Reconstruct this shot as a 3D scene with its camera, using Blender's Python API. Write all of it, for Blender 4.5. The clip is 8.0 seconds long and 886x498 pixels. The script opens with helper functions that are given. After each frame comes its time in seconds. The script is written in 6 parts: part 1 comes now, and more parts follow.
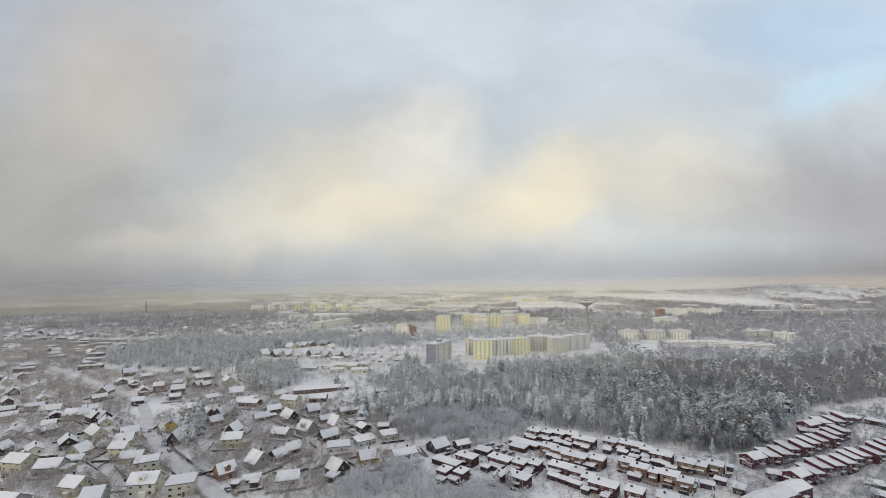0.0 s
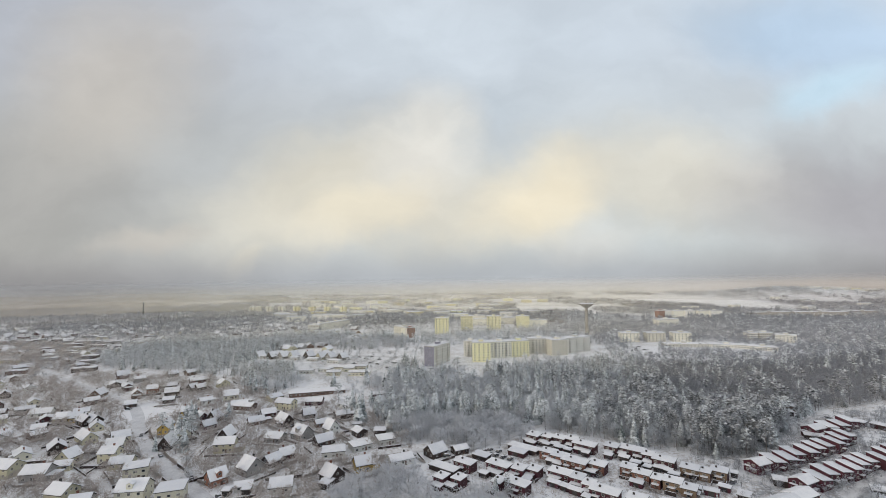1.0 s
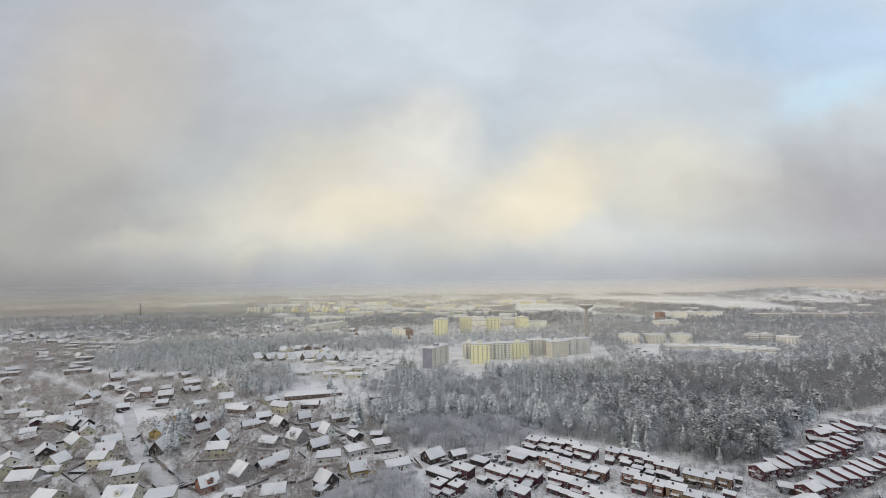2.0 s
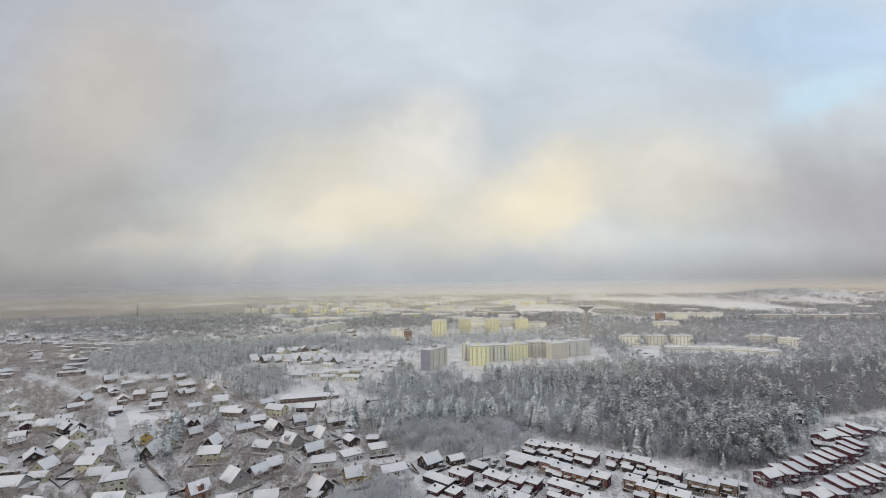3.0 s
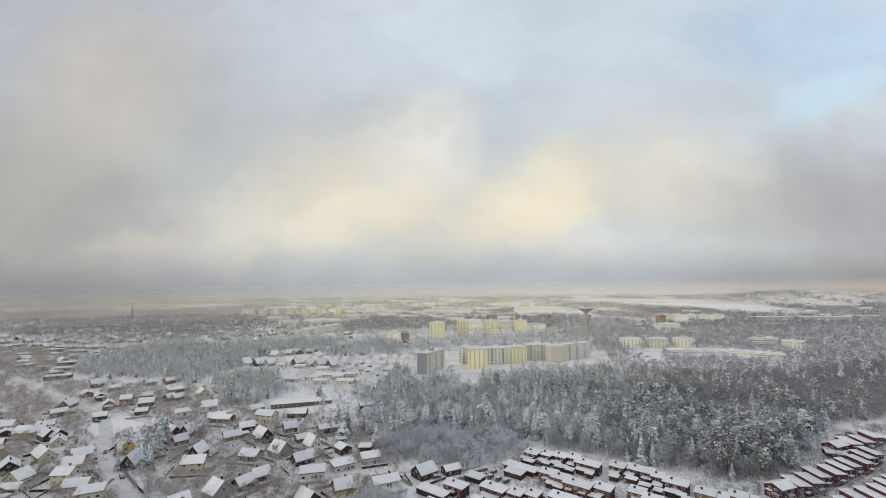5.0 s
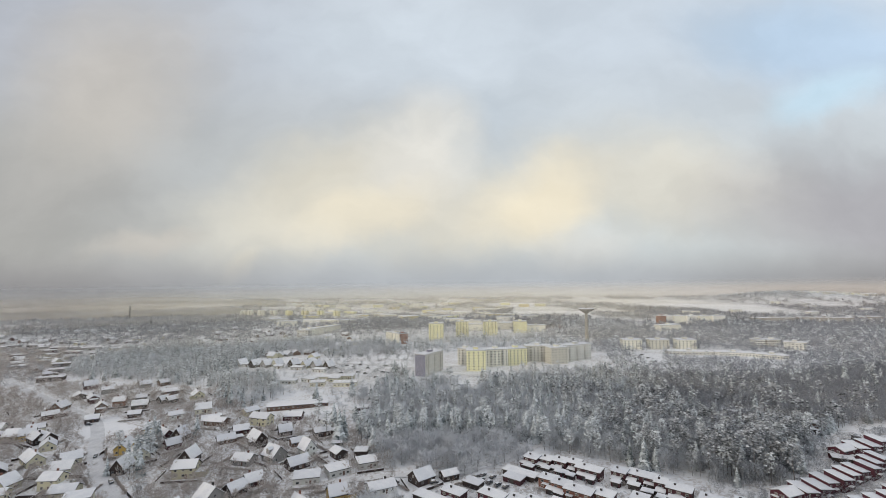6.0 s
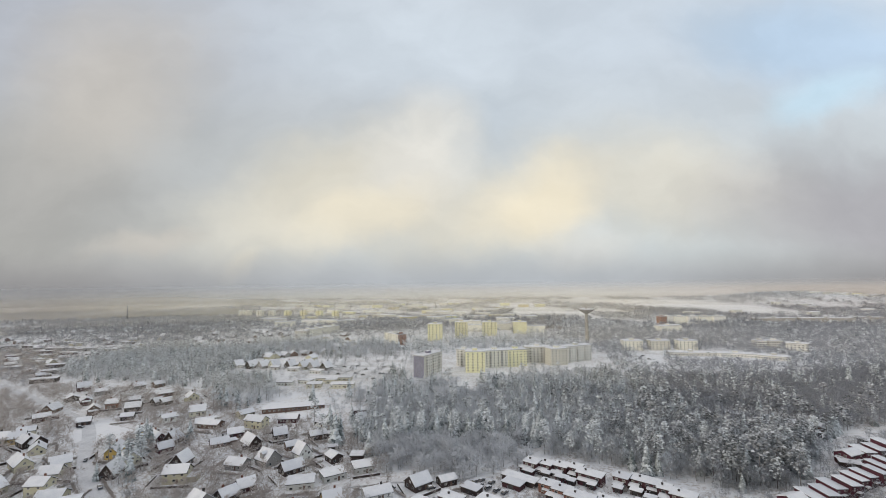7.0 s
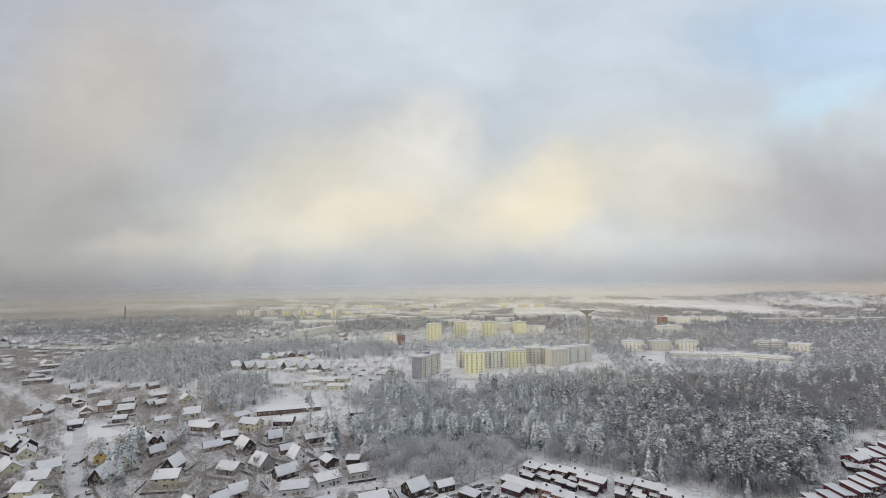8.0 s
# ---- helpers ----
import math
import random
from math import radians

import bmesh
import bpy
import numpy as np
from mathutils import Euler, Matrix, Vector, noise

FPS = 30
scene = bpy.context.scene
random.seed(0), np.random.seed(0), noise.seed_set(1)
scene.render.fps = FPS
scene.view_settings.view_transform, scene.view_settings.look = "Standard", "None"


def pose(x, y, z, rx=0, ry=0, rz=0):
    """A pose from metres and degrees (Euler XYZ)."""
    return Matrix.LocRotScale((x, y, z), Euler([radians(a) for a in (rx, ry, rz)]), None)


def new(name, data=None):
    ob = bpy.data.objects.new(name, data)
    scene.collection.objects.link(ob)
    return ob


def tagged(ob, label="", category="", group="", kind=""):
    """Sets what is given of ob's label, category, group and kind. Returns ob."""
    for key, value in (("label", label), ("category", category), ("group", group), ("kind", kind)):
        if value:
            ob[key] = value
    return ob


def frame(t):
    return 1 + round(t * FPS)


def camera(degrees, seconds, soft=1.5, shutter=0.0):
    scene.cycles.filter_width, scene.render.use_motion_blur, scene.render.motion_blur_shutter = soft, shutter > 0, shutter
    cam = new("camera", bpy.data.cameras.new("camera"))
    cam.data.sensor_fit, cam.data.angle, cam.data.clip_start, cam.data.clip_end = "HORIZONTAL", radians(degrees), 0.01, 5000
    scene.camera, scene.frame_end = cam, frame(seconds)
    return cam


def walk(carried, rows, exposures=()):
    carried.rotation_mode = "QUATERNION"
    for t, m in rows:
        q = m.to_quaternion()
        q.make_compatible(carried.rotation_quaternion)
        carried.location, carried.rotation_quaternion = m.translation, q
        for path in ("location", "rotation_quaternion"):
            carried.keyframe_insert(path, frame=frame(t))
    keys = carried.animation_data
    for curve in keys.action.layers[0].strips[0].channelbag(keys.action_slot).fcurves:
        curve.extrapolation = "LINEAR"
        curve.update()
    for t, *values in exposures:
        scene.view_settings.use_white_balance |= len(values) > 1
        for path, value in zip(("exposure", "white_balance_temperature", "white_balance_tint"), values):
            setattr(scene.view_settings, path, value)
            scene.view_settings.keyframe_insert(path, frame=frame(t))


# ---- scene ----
# the camera: it flies level over the roofs, about 98 m up, 5 m a second
cam = camera(90.0, 8.0, soft=0.8)
PATH = [
    (0.0, 0.00, 0.00, 98.00, 93.671, 0.713, 0.046),
    (0.5, 0.49, 2.60, 98.01, 93.754, 0.700, 0.002),
    (1.0, 0.99, 5.22, 98.03, 93.831, 0.688, -0.040),
    (1.5, 1.49, 7.84, 98.04, 93.902, 0.675, -0.079),
    (2.0, 1.99, 10.48, 98.05, 93.968, 0.663, -0.117),
    (2.5, 2.49, 13.12, 98.07, 94.029, 0.650, -0.153),
    (3.0, 3.00, 15.78, 98.08, 94.084, 0.638, -0.186),
    (3.5, 3.51, 18.45, 98.09, 94.133, 0.625, -0.218),
    (4.0, 4.01, 21.13, 98.11, 94.178, 0.613, -0.248),
    (4.5, 4.53, 23.82, 98.12, 94.216, 0.600, -0.276),
    (5.0, 5.04, 26.52, 98.13, 94.249, 0.588, -0.301),
    (5.5, 5.56, 29.23, 98.15, 94.277, 0.576, -0.325),
    (6.0, 6.07, 31.96, 98.16, 94.300, 0.563, -0.347),
    (6.5, 6.59, 34.69, 98.17, 94.316, 0.551, -0.366),
    (7.0, 7.11, 37.44, 98.19, 94.328, 0.538, -0.384),
    (7.5, 7.64, 40.20, 98.20, 94.334, 0.526, -0.399),
    (8.0, 8.16, 42.97, 98.22, 94.334, 0.513, -0.413),
]
walk(cam, [(t, pose(x, y, z, rx, ry, rz)) for t, x, y, z, rx, ry, rz in PATH])

# ---- world: broken low cloud, lit from the left behind the camera ----
world = bpy.data.worlds.new("world")
scene.world = world
world.use_nodes = True
SUN_TURN, SUN_HIGH = radians(-125), radians(14)


class Nodes:
    """Short writing for node trees."""

    def __init__(self, tree):
        self.tree, self.links = tree, tree.links
        tree.nodes.clear()

    def add(self, kind):
        return self.tree.nodes.new(kind)

    def feed(self, socket, value):
        if isinstance(value, bpy.types.NodeSocket):
            self.links.new(value, socket)
        else:
            socket.default_value = value

    def math(self, op, a, b=0.0, c=0.0, clamp=False):
        n = self.add("ShaderNodeMath")
        n.operation, n.use_clamp = op, clamp
        for i, v in enumerate((a, b, c)):
            self.feed(n.inputs[i], v)
        return n.outputs[0]

    def vec(self, op, a, b=(0, 0, 0)):
        n = self.add("ShaderNodeVectorMath")
        n.operation = op
        self.feed(n.inputs[0], a)
        self.feed(n.inputs[1], b)
        return n.outputs["Value"] if op in ("LENGTH", "DOT_PRODUCT") else n.outputs["Vector"]

    def mix(self, f, a, b):
        n = self.add("ShaderNodeMix")
        n.data_type = "RGBA"
        self.feed(n.inputs[0], f)
        self.feed(n.inputs[6], a if isinstance(a, bpy.types.NodeSocket) else (*a, 1))
        self.feed(n.inputs[7], b if isinstance(b, bpy.types.NodeSocket) else (*b, 1))
        return n.outputs[2]

    def noise(self, where, scale, detail=4.0, rough=0.55, color=False):
        n = self.add("ShaderNodeTexNoise")
        self.feed(n.inputs["Vector"], where)
        n.inputs["Scale"].default_value, n.inputs["Detail"].default_value, n.inputs["Roughness"].default_value = scale, detail, rough
        return n.outputs["Color" if color else "Fac"]

    def ramp(self, f, a, b, lo=0.0, hi=1.0):
        n = self.add("ShaderNodeMapRange")
        n.interpolation_type = "SMOOTHSTEP"
        for i, v in enumerate((f, a, b, lo, hi)):
            self.feed(n.inputs[i], v)
        return n.outputs[0]


def lin(r, g, b):
    """Linear colour from 0..255 display values."""
    return tuple(((c / 255 + 0.055) / 1.055) ** 2.4 if c > 10 else c / 3294.6 for c in (r, g, b))


N = Nodes(world.node_tree)
way = N.add("ShaderNodeTexCoord").outputs["Generated"]
sep = N.add("ShaderNodeSeparateXYZ")
N.feed(sep.inputs[0], way)
ahead = N.math("MAXIMUM", sep.outputs[1], 0.25)
cu, cv = N.math("DIVIDE", sep.outputs[0], ahead), N.math("DIVIDE", sep.outputs[2], ahead)
comb = N.add("ShaderNodeCombineXYZ")
N.feed(comb.inputs[0], cu)
N.feed(comb.inputs[1], cv)
plane = comb.outputs[0]
billow = N.vec("SUBTRACT", N.noise(plane, 2.6, 5, 0.5, color=True), (0.5, 0.5, 0.5))
fine = N.vec("SUBTRACT", N.noise(plane, 9.0, 5, 0.55, color=True), (0.5, 0.5, 0.5))
drift = N.vec("ADD", plane, N.vec("ADD", N.vec("MULTIPLY", billow, (0.26, 0.17, 0)), N.vec("MULTIPLY", fine, (0.10, 0.07, 0))))
sky = N.add("ShaderNodeTexSky")
sky.sky_type, sky.sun_disc, sky.sun_elevation, sky.sun_rotation = "NISHITA", False, SUN_HIGH, SUN_TURN
clear = N.vec("MULTIPLY", sky.outputs[0], (0.16, 0.16, 0.16))
# the sheet of stratus, greyer to the left and towards the horizon
sheet = N.mix(N.ramp(N.math("ADD", cu, N.math("MULTIPLY", N.noise(drift, 1.4, 3), 0.3)), -0.85, 0.55), lin(183, 184, 183), lin(205, 211, 214))
sheet = N.mix(N.ramp(cv, 0.28, 0.58), sheet, N.mix(N.ramp(cu, -0.9, 0.1), lin(186, 190, 198), lin(207, 217, 227)))
sheet = N.mix(0.06, sheet, clear)
HUES = {"beige": lin(203, 197, 188), "grey": lin(170, 169, 166), "blue": lin(186, 211, 236), "pale": lin(210, 220, 229), "steel": lin(194, 205, 215),
        "cream": lin(224, 219, 204), "gold": lin(243, 233, 209), "white": lin(230, 228, 221), "mauve": lin(169, 167, 172), "ice": lin(199, 226, 243)}
# banks of cloud: place (across, up), half sizes, lean, strength
BANKS = [
    ("beige", -0.78, 0.44, 0.26, 0.22, 0.3, 0.70),
    ("grey", -1.00, 0.17, 0.44, 0.20, 0.0, 0.75),
    ("pale", -0.08, 0.57, 0.40, 0.13, 0.0, 0.60),
    ("blue", 0.90, 0.55, 0.34, 0.13, -0.1, 0.75),
    ("ice", 0.90, 0.42, 0.16, 0.06, 0.2, 0.80),
    ("steel", 0.12, 0.37, 0.15, 0.10, 0.3, 0.60),
    ("cream", 0.06, 0.15, 0.24, 0.11, 0.1, 0.80),
    ("cream", -0.26, 0.20, 0.34, 0.14, 0.25, 0.85),
    ("white", -0.05, 0.30, 0.15, 0.13, 0.2, 0.85),
    ("gold", -0.16, 0.16, 0.15, 0.07, 0.3, 0.60),
    ("cream", 0.52, 0.22, 0.34, 0.13, -0.1, 0.75),
    ("gold", 0.22, 0.19, 0.17, 0.11, 0.35, 0.90),
    ("white", 0.30, 0.07, 0.15, 0.06, 0.1, 0.55),
    ("mauve", 1.00, 0.16, 0.42, 0.17, -0.05, 0.85),
    ("cream", -0.43, 0.047, 0.07, 0.03, 0.4, 0.65),
    ("beige", -0.66, 0.09, 0.14, 0.035, 0.2, 0.55),
]
for hue, u0, v0, a, b, lean, strength in BANKS:
    off = N.vec("SUBTRACT", drift, (u0, v0, 0))
    part_of = N.add("ShaderNodeSeparateXYZ")
    N.feed(part_of.inputs[0], off)
    leant = N.add("ShaderNodeCombineXYZ")
    N.feed(leant.inputs[0], N.math("DIVIDE", part_of.outputs[0], a))
    N.feed(leant.inputs[1], N.math("DIVIDE", N.math("SUBTRACT", part_of.outputs[1], N.math("MULTIPLY", part_of.outputs[0], lean)), b))
    sheet = N.mix(N.ramp(N.vec("LENGTH", leant.outputs[0]), 1.35, 0.2, 0.0, strength), sheet, HUES[hue])
sheet = N.mix(N.ramp(sep.outputs[2], 0.50, 0.90, 0, 0.95), sheet, lin(220, 217, 216))
# the dim base of the cloud over the horizon and the warm gap below it
sheet = N.mix(N.ramp(N.math("ADD", cv, N.math("MULTIPLY", fine, 0.05)), 0.10, -0.01, 0, 0.85), sheet, N.mix(N.ramp(N.math("ABSOLUTE", N.math("SUBTRACT", cu, 0.05)), 0.15, 0.95), lin(176, 181, 187), lin(146, 145, 147)))
sheet = N.mix(N.ramp(cv, -0.012, -0.03, 0, 0.85), sheet, N.mix(N.ramp(cu, -0.9, -0.2), lin(160, 150, 138), lin(200, 190, 168)))
wisps = N.vec("MULTIPLY", drift, (1.0, 1.7, 1.0))
grain = N.math("MULTIPLY", N.ramp(N.noise(wisps, 3.4, 6, 0.6), 0.28, 0.72, 0.95, 1.05), N.ramp(N.noise(wisps, 1.7, 3, 0.5), 0.3, 0.7, 0.97, 1.03))
glow = N.add("ShaderNodeBackground")
tone = N.add("ShaderNodeVectorMath")
tone.operation = "SCALE"
N.feed(tone.inputs[0], sheet)
N.feed(tone.inputs["Scale"], grain)
N.feed(glow.inputs[0], tone.outputs[0])
glow.inputs[1].default_value = 1.0
N.links.new(glow.outputs[0], N.add("ShaderNodeOutputWorld").inputs[0])

sun = new("sun", bpy.data.lights.new("sun", "SUN"))
sun.data.energy, sun.data.angle, sun.data.color = 0.85, radians(10), (1.0, 0.88, 0.70)
sun.matrix_world = pose(0, 0, 300, 90 - math.degrees(SUN_HIGH), 0, -55)

# ---- materials ----


def material(name, build, rough=0.8, bump=0.0, bump_scale=3.0, metal=0.0, thin=0.0):
    """build(N, at) gives the colour socket, at being metres in the world. thin: the share of light that passes through."""
    m = bpy.data.materials.new(name)
    m.use_nodes = True
    n = Nodes(m.node_tree)
    at = n.add("ShaderNodeNewGeometry").outputs["Position"]
    shader, out = n.add("ShaderNodeBsdfPrincipled"), n.add("ShaderNodeOutputMaterial")
    colour = build(n, at)
    n.feed(shader.inputs["Base Color"], colour)
    shader.inputs["Roughness"].default_value, shader.inputs["Metallic"].default_value = rough, metal
    if bump:
        b = n.add("ShaderNodeBump")
        b.inputs["Strength"].default_value, b.inputs["Distance"].default_value = bump, 0.3
        n.feed(b.inputs["Height"], n.noise(at, bump_scale, 4))
        n.links.new(b.outputs[0], shader.inputs["Normal"])
    if thin:
        leaf, both = n.add("ShaderNodeBsdfTranslucent"), n.add("ShaderNodeMixShader")
        n.feed(leaf.inputs[0], colour)
        both.inputs[0].default_value = thin
        n.links.new(shader.outputs[0], both.inputs[1])
        n.links.new(leaf.outputs[0], both.inputs[2])
        shader = both
    n.links.new(shader.outputs[0], out.inputs[0])
    return m


def two_scale(a, b, coarse=0.08, small=1.7, each=0.0):
    """A colour that wanders between a and b at two scales, and by each object's own chance."""

    def build(n, at):
        f = n.math("ADD", n.math("MULTIPLY", n.noise(at, coarse, 3), 0.5), n.math("MULTIPLY", n.noise(at, small, 4), 0.5))
        if each:
            f = n.math("ADD", f, n.math("MULTIPLY", n.math("SUBTRACT", n.add("ShaderNodeObjectInfo").outputs["Random"], 0.5), each))
        return n.mix(n.ramp(f, 0.3, 0.7), a, b)

    return build


def paint(name, r, g, b, rough=0.75):
    c = lin(r, g, b)
    return material(name, two_scale(tuple(v * 0.82 for v in c), tuple(min(0.85, v * 1.1) for v in c), 0.2, 2.0, 0.5), rough, 0.15, 6)


def snow_ground_colour(n, at):
    f = n.noise(at, 0.045, 5, 0.65)
    g = n.noise(at, 0.5, 4, 0.6)
    scrub = n.math("MULTIPLY", n.ramp(f, 0.40, 0.58), n.ramp(g, 0.42, 0.62))
    base = n.mix(n.ramp(g, 0.3, 0.75), (0.78, 0.80, 0.84), (0.88, 0.89, 0.91))
    return n.mix(n.math("MULTIPLY", scrub, 0.75), base, (0.37, 0.335, 0.32))


def crown_colour(dark, light, share, lie=0.42, chance=0.38):
    """Needles or twigs with snow on what faces up (lie), more on some boughs than on others (chance)."""

    def build(n, at):
        geo = n.add("ShaderNodeNewGeometry")
        s = n.add("ShaderNodeSeparateXYZ")
        n.links.new(geo.outputs["True Normal"], s.inputs[0])
        up = n.math("ABSOLUTE", s.outputs[2])
        f = n.math("ADD", n.math("MULTIPLY", up, lie), n.math("MULTIPLY", geo.outputs["Random Per Island"], chance))
        f = n.math("ADD", f, n.math("ADD", 0.05, n.math("MULTIPLY", n.math("SUBTRACT", n.noise(at, 0.09, 4, 0.65), 0.5), 0.7)))
        return n.mix(n.ramp(f, 0.75 - share, 1.45 - share), dark, light)

    return build


M = {
    "snow": material("snow", two_scale((0.66, 0.68, 0.73), (0.82, 0.83, 0.86), 0.3, 2.5, 0.3), 0.65, 0.25, 2.0),
    "ground": material("snow_ground", snow_ground_colour, 0.8, 0.5, 0.4),
    "road": material("packed_snow", two_scale((0.50, 0.51, 0.54), (0.72, 0.73, 0.76), 0.12, 1.2), 0.7, 0.2, 1.5),
    "path": material("trodden_snow", two_scale((0.56, 0.56, 0.58), (0.76, 0.77, 0.79), 0.15, 1.5), 0.8),
    "ice": material("lake_snow", two_scale((0.80, 0.80, 0.80), (0.88, 0.88, 0.88), 0.004, 0.03), 0.7),
    "conifer": material("snowy_needles", crown_colour((0.06, 0.082, 0.085), (0.82, 0.86, 0.89), 0.66), 0.9),
    "pine": material("snowy_pine_needles", crown_colour((0.06, 0.08, 0.081), (0.82, 0.85, 0.88), 0.64), 0.9),
    "shed": material("bare_pine_needles", crown_colour((0.06, 0.07, 0.074), (0.78, 0.80, 0.84), 0.50), 0.95),
    "frost": material("frosted_twigs", crown_colour((0.70, 0.73, 0.77), (0.89, 0.91, 0.93), 0.60, 0.2, 0.3), 0.95, thin=0.5),
    "bare": material("bare_grey_twigs", crown_colour((0.40, 0.415, 0.45), (0.69, 0.705, 0.74), 0.49, 0.2, 0.3), 0.95, thin=0.45),
    "rime": material("rimed_garden_twigs", crown_colour((0.48, 0.44, 0.42), (0.81, 0.77, 0.745), 0.49, 0.2, 0.3), 0.95, thin=0.5),
    "hoar": material("hoar_twigs", crown_colour((0.74, 0.76, 0.80), (0.89, 0.91, 0.93), 0.60, 0.15, 0.25), 0.95, thin=0.5),
    "bark": material("bark", two_scale((0.12, 0.11, 0.105), (0.34, 0.33, 0.33), 0.5, 4), 0.95),
    "limb": material("frosted_bark", two_scale((0.30, 0.29, 0.29), (0.62, 0.62, 0.64), 0.5, 4), 0.95),
    "glass": material("window_glass", two_scale((0.04, 0.045, 0.05), (0.24, 0.23, 0.21), 0.3, 1.0, 1.0), 0.12),
    "frame": material("white_frame", two_scale((0.52, 0.52, 0.52), (0.72, 0.72, 0.71), 0.2, 2.0, 1.0), 0.6),
    "tar": material("dark_roof_felt", two_scale((0.035, 0.032, 0.032), (0.075, 0.07, 0.07)), 0.9),
    "red": paint("wine_red_boards", 82, 40, 52),
    "darkred": paint("dark_red_boards", 70, 38, 45),
    "brick": material("brown_red_brick", two_scale(lin(112, 78, 68), lin(136, 98, 85), 0.3, 3.0, 0.4), 0.9, 0.3, 8),
    "ochre": material("ochre_brick", two_scale(lin(118, 101, 84), lin(140, 121, 101), 0.3, 3.0, 0.4), 0.9, 0.3, 8),
    "yellow": paint("yellow_paint", 196, 168, 98),
    "straw": paint("pale_yellow_paint", 198, 193, 168),
    "cream": paint("cream_render", 206, 203, 186),
    "white": paint("white_render", 212, 212, 208),
    "grey": paint("grey_render", 150, 148, 146),
    "dark": paint("dark_stained_boards", 58, 48, 46),
    "brown": paint("brown_boards", 104, 84, 74),
    "orange": paint("orange_brick_wall", 150, 104, 84),
    "lilac": paint("lilac_grey_cladding", 142, 142, 160),
    "aptyellow": paint("yellow_render", 236, 225, 184),
    "aptcream": paint("pale_cream_render", 229, 225, 211),
    "aptwhite": paint("off_white_render", 226, 224, 216),
    "concrete": material("concrete", two_scale(lin(150, 146, 140), lin(176, 172, 164), 0.1, 1.0), 0.9, 0.2, 2),
    "redend": paint("brick_red_gable", 168, 134, 118),
    "car": paint("car_paint", 70, 74, 82, 0.35),
    "tyre": material("rubber", two_scale((0.02, 0.02, 0.02), (0.035, 0.035, 0.035)), 0.9),
}

# ---- ground ----


def smooth(v):
    v = min(1.0, max(0.0, v))
    return v * v * (3 - 2 * v)


def ground(x, y):
    """The land: flat, a low ridge with the flats on it, the lake, hills far off."""
    z = 9.5 * smooth((y - 313) / 183) - 9.5 * smooth((y - 970) / 430)
    z += 30 * math.exp(-(((x - 1620) / 330) ** 2 + ((y - 2120) / 260) ** 2)) + 34 * math.exp(-(((x - 2350) / 500) ** 2 + ((y - 2350) / 300) ** 2))
    if y > 2000:
        z += 9 * smooth((y - 2200) / 1300) * (0.65 + 0.6 * noise.noise((x / 900, y / 900, 3.1)))
    return z


def sheet_mesh(name, xs, ys, lift=0.0):
    verts = [(x, y, ground(x, y) + lift + 0.25 * noise.noise((x / 14, y / 14, 0.5)) * (lift == 0)) for y in ys for x in xs]
    w = len(xs)
    faces = [(j * w + i, j * w + i + 1, (j + 1) * w + i + 1, (j + 1) * w + i) for j in range(len(ys) - 1) for i in range(w - 1)]
    me = bpy.data.meshes.new(name)
    me.from_pydata(verts, [], faces)
    me.polygons.foreach_set("use_smooth", [True] * len(faces))
    return me


def spread(n, near, far):
    """Steps that widen away from the middle."""
    return [math.copysign(near * abs(k) + far * (abs(k) / n) ** 5, k) for k in range(-n, n + 1)]


land = new("ground", sheet_mesh("ground", spread(70, 8, 7000), [150 + v for v in spread(80, 8, 7000)]))
land.data.materials.append(M["ground"])
tagged(land, "snow-covered ground of gardens, woods and fields", "ground", kind="structure")


# ---- builders ----


def mesh_of(name, verts, faces, mats=(), index=None, flat=True):
    me = bpy.data.meshes.new(name)
    me.from_pydata(verts, [], faces, shade_flat=flat)
    for m in mats:
        me.materials.append(M[m] if isinstance(m, str) else m)
    if index:
        me.polygons.foreach_set("material_index", index)
    me.update()
    return me


def box_data(x0, x1, y0, y1, z0, z1):
    v = [(x, y, z) for z in (z0, z1) for y in (y0, y1) for x in (x0, x1)]
    f = [(0, 2, 3, 1), (4, 5, 7, 6), (0, 1, 5, 4), (2, 6, 7, 3), (0, 4, 6, 2), (1, 3, 7, 5)]
    return v, f


def join_data(*pieces):
    verts, faces = [], []
    for v, f in pieces:
        k = len(verts)
        verts += v
        faces += [tuple(i + k for i in q) for q in f]
    return verts, faces


def part(name, me, parent, label="", at=(0, 0, 0), turn=0.0):
    ob = new(name, me)
    ob.parent = parent
    ob.matrix_basis = pose(*at, 0, 0, turn)
    if label:
        tagged(ob, label)
    return ob


TAKEN = []  # footprints: x, y, radius


def thing(name, x, y, turn, label, category, group="", z=None, radius=0.0):
    ob = new(name)
    ob.empty_display_size = 0.5
    ob.matrix_basis = pose(x, y, ground(x, y) if z is None else z, 0, 0, turn)
    if radius:
        TAKEN.append((x, y, radius))
    return tagged(ob, label, category, group)


